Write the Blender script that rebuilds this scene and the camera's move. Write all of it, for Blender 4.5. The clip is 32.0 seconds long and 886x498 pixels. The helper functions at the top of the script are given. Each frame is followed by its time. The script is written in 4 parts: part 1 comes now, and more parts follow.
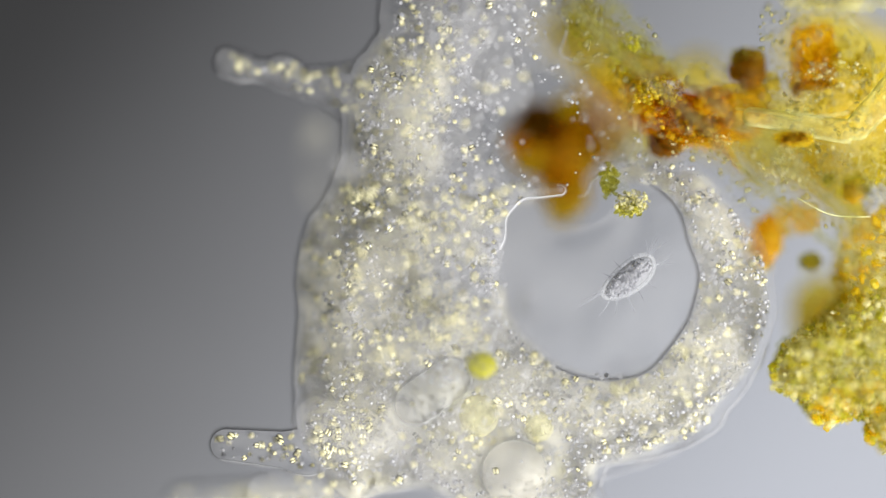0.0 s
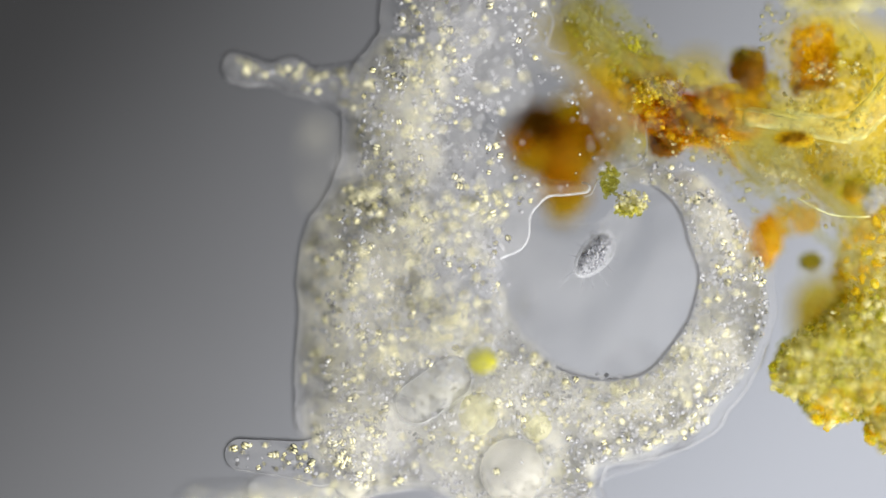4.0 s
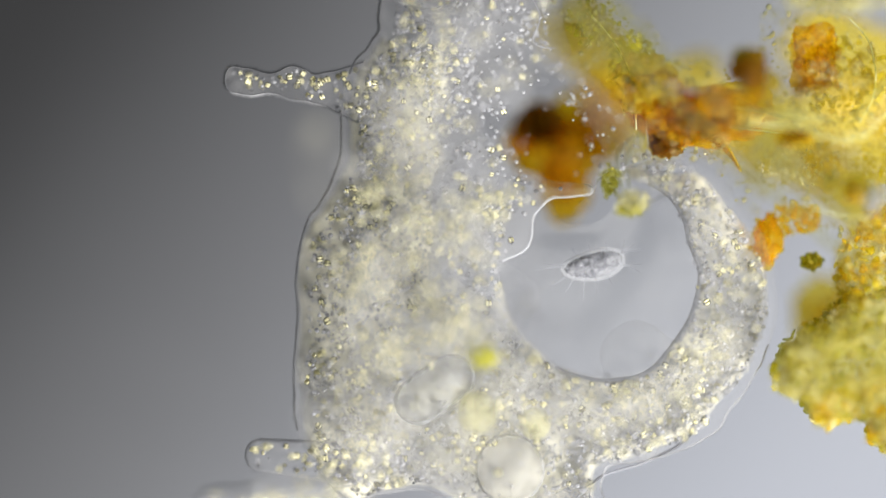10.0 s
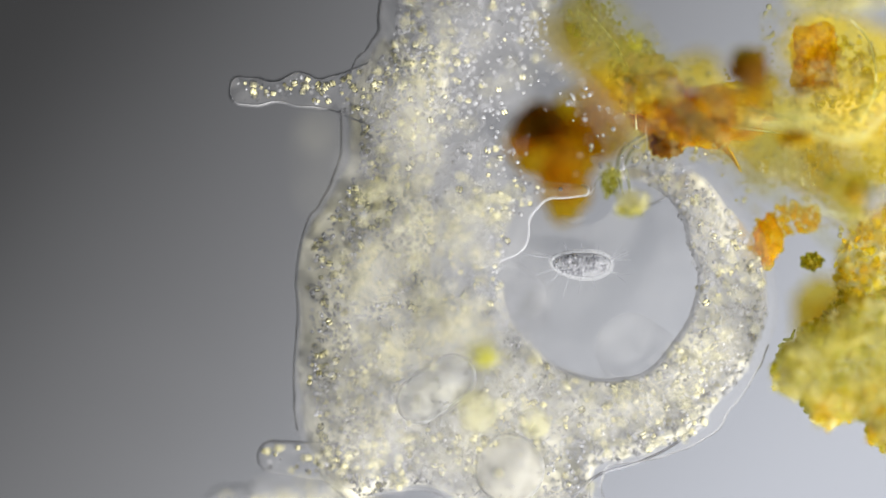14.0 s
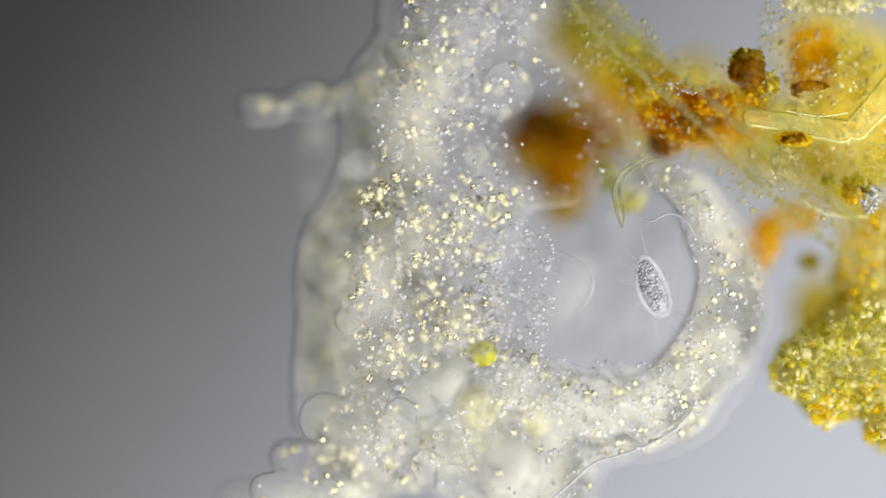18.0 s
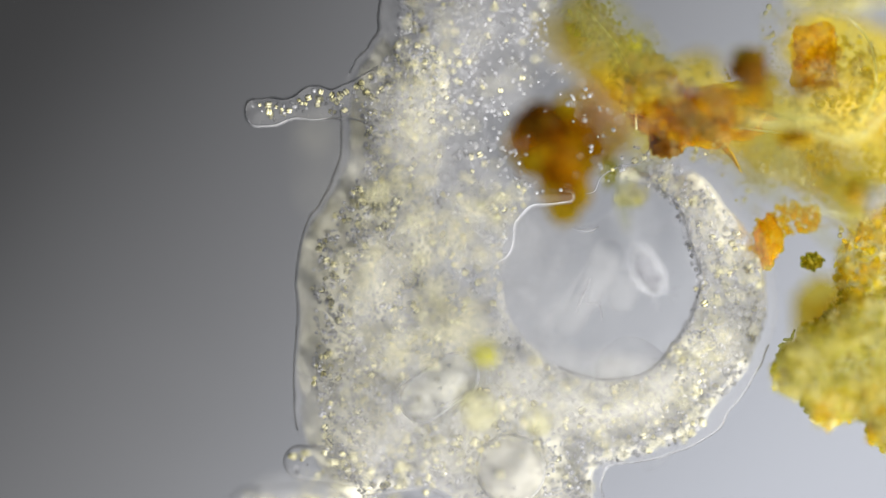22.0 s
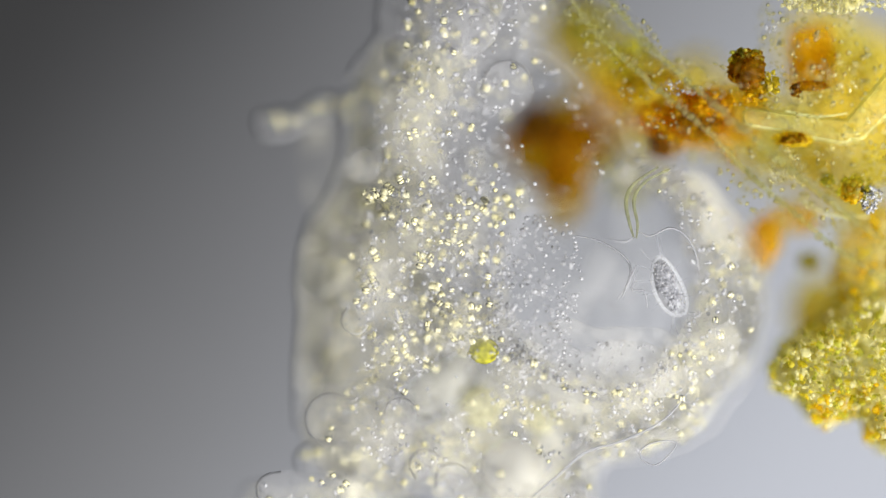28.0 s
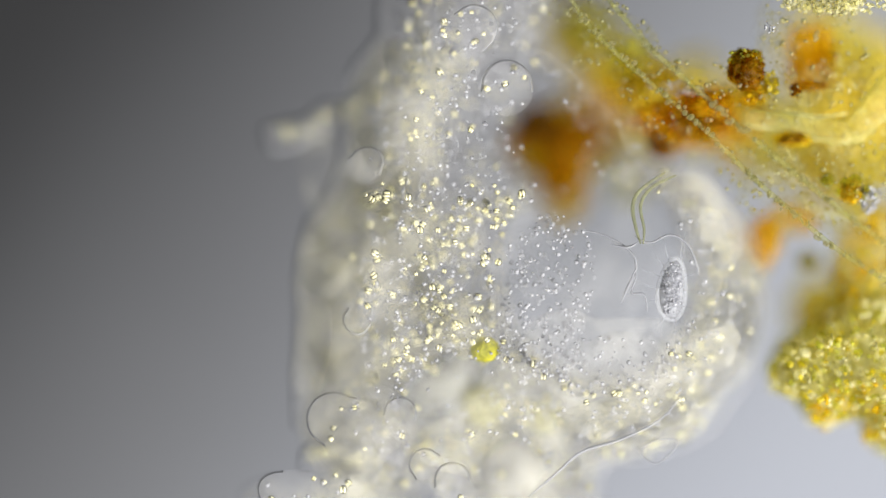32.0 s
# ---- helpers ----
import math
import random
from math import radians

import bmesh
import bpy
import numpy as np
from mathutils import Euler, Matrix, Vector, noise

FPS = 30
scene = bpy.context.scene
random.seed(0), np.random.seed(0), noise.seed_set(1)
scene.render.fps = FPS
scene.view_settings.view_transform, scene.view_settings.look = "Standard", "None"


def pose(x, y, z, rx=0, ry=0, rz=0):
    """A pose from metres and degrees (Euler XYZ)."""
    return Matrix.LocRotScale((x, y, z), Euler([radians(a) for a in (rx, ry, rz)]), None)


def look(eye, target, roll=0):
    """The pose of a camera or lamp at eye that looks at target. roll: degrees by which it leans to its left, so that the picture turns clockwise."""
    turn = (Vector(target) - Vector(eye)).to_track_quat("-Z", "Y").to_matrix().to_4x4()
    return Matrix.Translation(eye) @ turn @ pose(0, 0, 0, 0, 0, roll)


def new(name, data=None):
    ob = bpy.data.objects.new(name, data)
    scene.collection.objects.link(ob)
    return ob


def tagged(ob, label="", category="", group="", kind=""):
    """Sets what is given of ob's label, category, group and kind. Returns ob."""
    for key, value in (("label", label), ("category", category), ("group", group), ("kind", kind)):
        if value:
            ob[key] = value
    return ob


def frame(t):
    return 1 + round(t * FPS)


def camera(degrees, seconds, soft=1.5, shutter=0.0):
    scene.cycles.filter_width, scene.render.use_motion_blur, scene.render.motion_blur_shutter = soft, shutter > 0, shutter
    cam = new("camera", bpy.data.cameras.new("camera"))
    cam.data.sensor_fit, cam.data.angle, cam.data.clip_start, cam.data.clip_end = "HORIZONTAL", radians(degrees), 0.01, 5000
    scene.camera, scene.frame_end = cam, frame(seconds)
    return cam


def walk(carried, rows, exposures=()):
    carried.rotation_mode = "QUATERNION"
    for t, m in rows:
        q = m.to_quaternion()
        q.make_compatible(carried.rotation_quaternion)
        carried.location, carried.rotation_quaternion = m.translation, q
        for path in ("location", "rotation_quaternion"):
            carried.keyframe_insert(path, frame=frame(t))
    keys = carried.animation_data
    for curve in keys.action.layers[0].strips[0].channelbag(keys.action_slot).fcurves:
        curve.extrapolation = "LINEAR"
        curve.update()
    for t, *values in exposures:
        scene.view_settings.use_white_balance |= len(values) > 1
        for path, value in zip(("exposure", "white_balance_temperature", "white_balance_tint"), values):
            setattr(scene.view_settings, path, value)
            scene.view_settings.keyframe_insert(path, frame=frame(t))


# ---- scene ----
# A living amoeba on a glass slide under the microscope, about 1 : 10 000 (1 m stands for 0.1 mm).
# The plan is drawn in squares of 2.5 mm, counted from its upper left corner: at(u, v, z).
SQ = 0.0025


def at(u, v, z=0.0):
    return Vector(((u - 784) * SQ, (441 - v) * SQ, z))


# ---- camera: it looks straight down and racks its focal plane up and down ----
cam = camera(5.0, 32.0, soft=1.2)
REACH = 1.96 / math.tan(radians(2.5))
cam.data.dof.use_dof = True
cam.data.dof.focus_distance = REACH
cam.data.dof.aperture_fstop = 0.039

FOCUS = [
    (0.0, 0.0), (1.7, 0.0), (2.4, 0.03), (3.0, 0.08), (3.5, -0.02), (4.5, 0.0), (5.5, 0.05), (6.0, 0.06),
    (6.5, -0.03), (7.0, -0.10), (8.0, -0.10), (9.0, -0.13), (10.0, -0.13), (10.6, -0.10), (11.0, -0.03),
    (11.5, 0.04), (12.0, 0.06), (12.6, -0.03), (13.0, -0.07), (13.5, -0.13), (14.0, -0.15), (14.5, -0.14),
    (15.5, -0.12), (16.5, -0.07), (17.0, 0.02), (17.5, 0.06), (18.0, 0.11), (18.5, 0.14), (19.0, 0.11),
    (20.0, 0.10), (20.5, 0.09), (21.0, 0.05), (21.5, -0.05), (22.0, -0.16), (22.5, -0.19), (22.8, -0.06),
    (23.0, 0.10), (23.5, 0.12), (24.0, 0.12), (24.5, 0.13), (25.0, 0.12), (25.5, 0.12), (26.5, 0.13),
    (27.5, 0.14), (28.0, 0.15), (29.0, 0.17), (30.0, 0.19), (31.0, 0.21), (32.0, 0.22),
]
walk(cam, [(t, pose(0, 0, REACH + z)) for t, z in FOCUS])

# ---- light: the lamp field under the slide, and a beam added from above to imitate optical relief ----
scene.cycles.transparent_max_bounces = 30
world = bpy.data.worlds.new("world")
scene.world = world
world.use_nodes = True
world.node_tree.nodes["Background"].inputs[0].default_value = (0.85, 0.9, 1.0, 1)
world.node_tree.nodes["Background"].inputs[1].default_value = 0.08
sun = new("relief_beam", bpy.data.lights.new("relief_beam", "SUN"))
sun.data.energy = 10.0
sun.data.angle = radians(9)
sun.data.color = (1.0, 0.97, 0.93)
sun.matrix_world = look((3.2, -3.0, 3.7), (0, 0, 0))


# ---- materials ----
def nodes_of(name):
    m = bpy.data.materials.new(name)
    m.use_nodes = True
    m.node_tree.nodes.clear()
    return m, m.node_tree.nodes, m.node_tree.links


def grain(n, l, scale, detail=3.0, low=0.35, high=0.65):
    tex = n.new("ShaderNodeTexCoord")
    noi = n.new("ShaderNodeTexNoise")
    noi.inputs["Scale"].default_value = scale
    noi.inputs["Detail"].default_value = detail
    l.new(tex.outputs["Object"], noi.inputs["Vector"])
    ran = n.new("ShaderNodeMapRange")
    ran.inputs["From Min"].default_value = low
    ran.inputs["From Max"].default_value = high
    l.new(noi.outputs["Fac"], ran.inputs["Value"])
    return noi, ran


def plasm(name, colours, cover, tint=(1, 1, 1), rough=0.45, scale=18.0, bump=0.3, fine=70.0, gloss=0.3, spread=0.0, patch=4.0, lets=0.0, depth=0.02, bend=0.0):
    """A see-through living substance: it passes the light below, tinted, bends it where bend gives its index
    against the water, and reflects the beam by its cover."""
    m, n, l = nodes_of(name)
    out = n.new("ShaderNodeOutputMaterial")
    mix = n.new("ShaderNodeMixShader")
    clear = n.new("ShaderNodeBsdfRefraction" if bend else "ShaderNodeBsdfTransparent")
    clear.inputs[0].default_value = (*tint, 1)
    if bend:
        clear.inputs["IOR"].default_value = bend
        clear.inputs["Roughness"].default_value = 0.0
    body = n.new("ShaderNodeBsdfPrincipled")
    body.inputs["Roughness"].default_value = rough
    body.inputs["Specular IOR Level"].default_value = gloss
    noi, ran = grain(n, l, scale)
    ramp = n.new("ShaderNodeValToRGB")
    ramp.color_ramp.elements[0].color = (*colours[0], 1)
    ramp.color_ramp.elements[1].color = (*colours[1], 1)
    l.new(ran.outputs[0], ramp.inputs[0])
    l.new(ramp.outputs[0], body.inputs["Base Color"])
    if bump:
        fin, _ = grain(n, l, fine, 4.0)
        add = n.new("ShaderNodeMath")
        add.operation = "ADD"
        l.new(noi.outputs["Fac"], add.inputs[0])
        l.new(fin.outputs["Fac"], add.inputs[1])
        bmp = n.new("ShaderNodeBump")
        bmp.inputs["Strength"].default_value = bump
        bmp.inputs["Distance"].default_value = depth
        l.new(add.outputs[0], bmp.inputs["Height"])
        l.new(bmp.outputs[0], body.inputs["Normal"])
        if bend:
            l.new(bmp.outputs[0], clear.inputs["Normal"])
    if spread:
        pat, far = grain(n, l, patch, 2.0)
        far.inputs["To Min"].default_value = max(0.0, cover - spread)
        far.inputs["To Max"].default_value = min(1.0, cover + spread)
        l.new(far.outputs[0], mix.inputs[0])
    else:
        mix.inputs[0].default_value = cover
    l.new(clear.outputs[0], mix.inputs[1])
    if lets:
        soft = n.new("ShaderNodeBsdfTranslucent")
        l.new(ramp.outputs[0], soft.inputs[0])
        two = n.new("ShaderNodeMixShader")
        two.inputs[0].default_value = lets
        l.new(body.outputs[0], two.inputs[1])
        l.new(soft.outputs[0], two.inputs[2])
        l.new(two.outputs[0], mix.inputs[2])
    else:
        l.new(body.outputs[0], mix.inputs[2])
    l.new(mix.outputs[0], out.inputs[0])
    return m


def lamp_field():
    m, n, l = nodes_of("lamp_field")
    out = n.new("ShaderNodeOutputMaterial")
    emi = n.new("ShaderNodeEmission")
    tex = n.new("ShaderNodeTexCoord")
    dot = n.new("ShaderNodeVectorMath")
    dot.operation = "DOT_PRODUCT"
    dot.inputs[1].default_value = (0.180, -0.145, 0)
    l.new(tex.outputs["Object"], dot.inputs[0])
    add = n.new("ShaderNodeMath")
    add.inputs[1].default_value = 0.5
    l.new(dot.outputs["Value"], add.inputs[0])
    # light falloff painted into the glow: dark at upper left, bright at lower right
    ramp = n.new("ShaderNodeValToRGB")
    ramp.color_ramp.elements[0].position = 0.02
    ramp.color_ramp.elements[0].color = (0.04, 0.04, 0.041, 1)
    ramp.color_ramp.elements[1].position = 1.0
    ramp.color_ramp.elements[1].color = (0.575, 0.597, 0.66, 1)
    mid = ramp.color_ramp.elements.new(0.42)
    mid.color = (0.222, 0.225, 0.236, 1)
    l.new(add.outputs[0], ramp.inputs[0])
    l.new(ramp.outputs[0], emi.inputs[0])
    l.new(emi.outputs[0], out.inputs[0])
    return m


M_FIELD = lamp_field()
M_GLASS = plasm("slide_glass", ((0.6, 0.62, 0.65), (0.62, 0.64, 0.66)), 0.003, rough=0.1, bump=0)
M_ECTO = plasm("ectoplasm", ((0.70, 0.71, 0.74), (0.80, 0.80, 0.80)), 0.05, scale=9, bump=0.2, fine=45, rough=0.5)
M_ENDO = plasm("endoplasm", ((0.72, 0.70, 0.58), (0.97, 0.94, 0.72)), 0.47, scale=12, bump=0.4, fine=42, spread=0.2, patch=2.2)
M_VEIL = plasm("haze_veil", ((0.74, 0.72, 0.58), (0.94, 0.91, 0.70)), 0.05, scale=10, bump=0.3, fine=40, spread=0.045, patch=3.2)
M_GOLD = plasm("golden_debris", ((0.85, 0.48, 0.004), (1.0, 0.74, 0.03)), 0.14, tint=(0.99, 0.92, 0.34), bump=0.8, fine=26, scale=14, spread=0.06, patch=6, lets=0.5)
M_RIM = plasm("membrane", ((0.30, 0.31, 0.33), (0.38, 0.38, 0.39)), 0.7, scale=9, bump=0, rough=0.4)
M_SOFT_RIM = plasm("inner_membrane", ((0.30, 0.31, 0.35), (0.38, 0.39, 0.41)), 0.5, scale=9, bump=0, rough=0.4)
M_THIN_RIM = plasm("lobe_membrane", ((0.28, 0.29, 0.32), (0.36, 0.37, 0.38)), 0.5, scale=9, bump=0, rough=0.4)
M_CRYSTAL = plasm("crystal", ((0.86, 0.80, 0.40), (0.96, 0.93, 0.68)), 0.82, tint=(1, 0.97, 0.8), rough=0.18, gloss=0.9, bump=0, scale=30)
# dark colour for the refraction shade painted around and between a crystal's lenses
M_EDGE_SHADE = plasm("crystal_edge_shade", ((0.10, 0.11, 0.05), (0.18, 0.18, 0.09)), 0.6, bump=0, rough=0.3, scale=30)
M_BUBBLE = plasm("oil_droplet", ((0.32, 0.33, 0.36), (0.52, 0.53, 0.56)), 0.58, rough=0.25, gloss=0.6, bump=0, scale=30)
M_VAC = plasm("vacuole_fluid", ((0.62, 0.63, 0.64), (0.72, 0.72, 0.71)), 0.065, rough=0.35, bump=0.05, scale=4)
M_NUC = plasm("nucleoplasm", ((0.46, 0.47, 0.46), (0.56, 0.57, 0.55)), 0.3, bump=0.5, fine=38, scale=30, gloss=0.1)
M_PULSE = plasm("pulsing_vacuole", ((0.64, 0.63, 0.58), (0.72, 0.71, 0.65)), 0.30, bump=0, scale=5, gloss=0.1)
M_FOOD = plasm("digested_food", ((0.44, 0.43, 0.20), (0.66, 0.65, 0.42)), 0.40, tint=(0.99, 0.98, 0.86), bump=0.9, fine=36, scale=22, lets=0.2)
M_CILIATE = plasm("ciliate_plasm", ((0.22, 0.23, 0.27), (0.56, 0.58, 0.62)), 0.42, bump=1.0, fine=60, scale=26, rough=0.3, gloss=0.5, depth=0.014)
M_PELLICLE = plasm("pellicle", ((0.60, 0.62, 0.66), (0.70, 0.72, 0.75)), 0.6, bump=0, rough=0.3)
M_SKIN = plasm("clear_skin", ((0.60, 0.62, 0.66), (0.70, 0.72, 0.75)), 0.18, bump=0, rough=0.3, scale=9)
M_CILIATE_GRAIN = plasm("ciliate_grain", ((0.20, 0.21, 0.25), (0.50, 0.51, 0.55)), 0.5, bump=0, rough=0.25, gloss=0.6, scale=60)
M_CIRRUS = plasm("cirrus", ((0.40, 0.42, 0.48), (0.5, 0.52, 0.56)), 0.2, bump=0)
M_ALGA = plasm("green_alga", ((0.42, 0.42, 0.002), (0.78, 0.73, 0.01)), 0.62, tint=(0.86, 0.87, 0.06), bump=0.8, fine=40, scale=24, lets=0.3)
M_YELLOW = plasm("yellow_debris", ((0.70, 0.58, 0.01), (0.98, 0.86, 0.14)), 0.26, tint=(0.985, 0.95, 0.46), bump=1.0, fine=26, scale=13, spread=0.15, patch=6, lets=0.46)
M_PALE = plasm("pale_debris", ((0.74, 0.71, 0.30), (1.0, 0.98, 0.74)), 0.34, tint=(0.99, 0.98, 0.86), bump=1.0, fine=24, scale=13, spread=0.12, patch=6, lets=0.38)
M_AMBER = plasm("amber_debris", ((0.74, 0.44, 0.004), (1.0, 0.74, 0.02)), 0.28, tint=(0.99, 0.94, 0.40), bump=0.9, fine=26, scale=14, spread=0.12, patch=6, lets=0.4)
M_BROWN = plasm("brown_debris", ((0.15, 0.08, 0.002), (0.50, 0.28, 0.004)), 0.22, tint=(0.87, 0.69, 0.12), bump=0.8, fine=26, scale=14, lets=0.3)
M_GREEN = plasm("green_debris", ((0.36, 0.40, 0.02), (0.86, 0.84, 0.18)), 0.32, tint=(0.95, 0.95, 0.55), bump=1.0, fine=26, scale=16, spread=0.12, patch=7, lets=0.38)
M_DEW = plasm("litter_droplet", ((0.7, 0.7, 0.4), (0.86, 0.86, 0.6)), 0.12, tint=(0.98, 0.97, 0.76), rough=0.25, gloss=0.6, bump=0, scale=30, bend=0.9)
M_STRAND = plasm("strand_membrane", ((0.20, 0.21, 0.11), (0.28, 0.29, 0.17)), 0.4, tint=(0.97, 0.98, 0.84), bump=0, scale=12)
M_TONGUE = plasm("thin_plasma", ((0.62, 0.62, 0.58), (0.80, 0.79, 0.72)), 0.07, scale=12, bump=0.4, fine=42, spread=0.04, patch=5)
M_LEAF = plasm("leaf_debris", ((0.52, 0.54, 0.03), (0.92, 0.88, 0.26)), 0.2, tint=(0.97, 0.96, 0.58), bump=1.0, fine=26, scale=16, spread=0.08, patch=7, lets=0.4)
M_THREAD = plasm("algal_thread", ((0.34, 0.37, 0.14), (0.56, 0.57, 0.30)), 0.12, tint=(0.97, 0.97, 0.84), bump=0.6, fine=26, scale=16)
M_WALL = plasm("cell_wall", ((0.72, 0.74, 0.38), (0.90, 0.90, 0.62)), 0.45, tint=(0.96, 0.97, 0.80), bump=0.1, scale=12, rough=0.3)
M_CLEAR_WALL = plasm("clear_cell_wall", ((0.72, 0.74, 0.38), (0.90, 0.90, 0.62)), 0.08, tint=(0.98, 0.98, 0.84), bump=0.2, scale=12, rough=0.3)
M_HAZE = plasm("yellow_film", ((0.80, 0.62, 0.05), (0.98, 0.86, 0.26)), 0.25, tint=(0.985, 0.92, 0.40), bump=0.5, scale=7, spread=0.14, patch=3.5, lets=0.4)
M_DEEP = plasm("deep_amber", ((0.50, 0.31, 0.005), (0.74, 0.49, 0.01)), 0.11, tint=(0.935, 0.80, 0.15), bump=0.4, scale=9, spread=0.06, patch=3, lets=0.45)
M_HAZE_AMBER = plasm("amber_film", ((0.85, 0.45, 0.01), (0.95, 0.62, 0.03)), 0.22, tint=(0.97, 0.85, 0.24), bump=0.4, scale=9, spread=0.1, patch=3, lets=0.45)


# ---- shapes ----
def mesh_of(name, verts, faces, smooth=True):
    me = bpy.data.meshes.new(name)
    me.from_pydata([tuple(map(float, p)) for p in verts], [], [tuple(map(int, f)) for f in faces])
    if smooth:
        me.polygons.foreach_set("use_smooth", [True] * len(me.polygons))
    me.update()
    return me


def part(name, me, material, parent, label="", kind=""):
    ob = new(name, me)
    if not me.materials:
        me.materials.append(material)
    ob.parent = parent
    return tagged(ob, label=label, kind=kind)


def thing(name, place, label, category, group="", kind=""):
    ob = new(name)
    ob.location = place
    ob.empty_display_size = 0.05
    return tagged(ob, label, category, group, kind)


def ripple(x, y, cell, seed):
    """Smooth value noise on the plan, -1 to 1."""
    g = np.random.RandomState(seed).uniform(-1, 1, (64, 64))
    fx, fy = np.asarray(x) / cell + 20.0, np.asarray(y) / cell + 20.0
    ix, iy = np.floor(fx).astype(int), np.floor(fy).astype(int)
    a, b = fx - ix, fy - iy
    a, b = a * a * (3 - 2 * a), b * b * (3 - 2 * b)
    i0, i1, j0, j1 = ix % 64, (ix + 1) % 64, iy % 64, (iy + 1) % 64
    return (g[i0, j0] * (1 - a) + g[i1, j0] * a) * (1 - b) + (g[i0, j1] * (1 - a) + g[i1, j1] * a) * b


def capsule(u, v, a, b, ra, rb):
    ax, ay, bx, by = *a, *b
    dx, dy = bx - ax, by - ay
    t = np.clip(((u - ax) * dx + (v - ay) * dy) / (dx * dx + dy * dy + 1e-9), 0, 1)
    return np.hypot(u - ax - t * dx, v - ay - t * dy) - (ra + (rb - ra) * t)


def melt(fields, k):
    """Smooth union of distance fields."""
    d = fields[0]
    for e in fields[1:]:
        h = np.clip(0.5 + 0.5 * (e - d) / k, 0, 1)
        d = e * (1 - h) + d * h - k * h * (1 - h)
    return d


def slab(name, field, box, step, mid, rise, sink, edge, rough=0.0, cell=30.0, seed=1, profile=None):
    """A closed, rounded body over the plan where field < 0: it rises and sinks from its rim within the edge's width."""
    us, vs = np.arange(box[0], box[2] + step, step), np.arange(box[1], box[3] + step, step)
    U, V = np.meshgrid(us, vs, indexing="ij")
    D = -field(U, V)
    inside = D > 0
    cells = inside[:-1, :-1] | inside[1:, :-1] | inside[:-1, 1:] | inside[1:, 1:]
    need = np.zeros_like(inside)
    for i in (0, 1):
        for j in (0, 1):
            need[i:need.shape[0] - 1 + i, j:need.shape[1] - 1 + j] |= cells
    rim = need & ~inside
    u, v = U[rim], V[rim]
    for _ in range(4):
        d = field(u, v)
        gu, gv = (field(u + 0.5, v) - d) * 2, (field(u, v + 0.5) - d) * 2
        g = np.maximum(gu * gu + gv * gv, 0.05)
        u, v = u - d * gu / g, v - d * gv / g
    U[rim], V[rim] = u, v
    D[rim] = 0
    t = np.clip(D / edge, 0, 1)
    dome = np.sqrt(1 - (1 - t) ** 2)
    if rough:
        dome = dome * (1 + rough * (ripple(U, V, cell, seed) + 0.6 * ripple(U, V, cell * 0.4, seed + 5)))
    top = np.full(U.shape, -1)
    low = np.full(U.shape, -1)
    n = int(need.sum())
    top[need] = np.arange(n)
    low[need] = top[need]
    m = int(inside.sum())
    low[inside] = n + np.arange(m)
    X, Y = (U - 784) * SQ, (441 - V) * SQ
    high, deep = profile(U, V, D) if profile else (mid + rise * dome, mid - sink * dome)
    up = np.stack([X[need], Y[need], high[need]], 1)
    down = np.stack([X[inside], Y[inside], deep[inside]], 1)
    ci, cj = np.nonzero(cells)
    quads = np.stack([top[ci, cj], top[ci, cj + 1], top[ci + 1, cj + 1], top[ci + 1, cj]], 1)
    under = np.stack([low[ci, cj], low[ci + 1, cj], low[ci + 1, cj + 1], low[ci, cj + 1]], 1)
    return mesh_of(name, np.concatenate([up, down]), np.concatenate([quads, under]).tolist())


def band(name, field, box, step, width, low, high, gap=None):
    """A thin membrane wall that follows the line field = 0 and climbs inwards from low to high over its width."""
    def strip(u, v):
        f = field(u, v)
        return np.maximum(f, -f - width) if gap is None else np.maximum(np.maximum(f, -f - width), gap(u, v))

    def climb(u, v, d):
        s = np.clip(-field(u, v) / width, 0, 1)
        top = low + (high - low) * s
        return top, top - 0.03 * s * (1 - s) - 0.001
    return slab(name, strip, box, step, 0, 0, 0, 1, profile=climb)


def ball_arrays(sub):
    bm = bmesh.new()
    bmesh.ops.create_icosphere(bm, subdivisions=sub, radius=1.0)
    v = np.array([p.co[:] for p in bm.verts])
    f = np.array([[p.index for p in q.verts] for q in bm.faces])
    bm.free()
    return v, f


BALL = {s: ball_arrays(s) for s in (1, 2, 3, 4)}


# a crystal is a pair of slim lenses side by side over a dark disc that paints their refraction outline
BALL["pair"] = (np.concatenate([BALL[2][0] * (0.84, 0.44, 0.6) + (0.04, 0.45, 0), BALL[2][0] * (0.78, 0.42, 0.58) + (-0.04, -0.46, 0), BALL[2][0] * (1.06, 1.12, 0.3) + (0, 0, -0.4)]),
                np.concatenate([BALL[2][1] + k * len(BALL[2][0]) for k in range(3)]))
EDGE_SHADE = np.arange(len(BALL["pair"][1])) // len(BALL[2][1]) // 2


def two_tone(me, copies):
    """The crystal's lenses and the added dark disc that paints their shaded edge."""
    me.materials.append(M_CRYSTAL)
    me.materials.append(M_EDGE_SHADE)
    me.polygons.foreach_set("material_index", np.tile(EDGE_SHADE, copies))
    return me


def spins(n, rng):
    q = rng.normal(size=(n, 4))
    q /= np.linalg.norm(q, axis=1)[:, None]
    w, x, y, z = q.T
    return np.stack([
        np.stack([1 - 2 * (y * y + z * z), 2 * (x * y - z * w), 2 * (x * z + y * w)], 1),
        np.stack([2 * (x * y + z * w), 1 - 2 * (x * x + z * z), 2 * (y * z - x * w)], 1),
        np.stack([2 * (x * z - y * w), 2 * (y * z + x * w), 1 - 2 * (x * x + y * y)], 1)], 1)


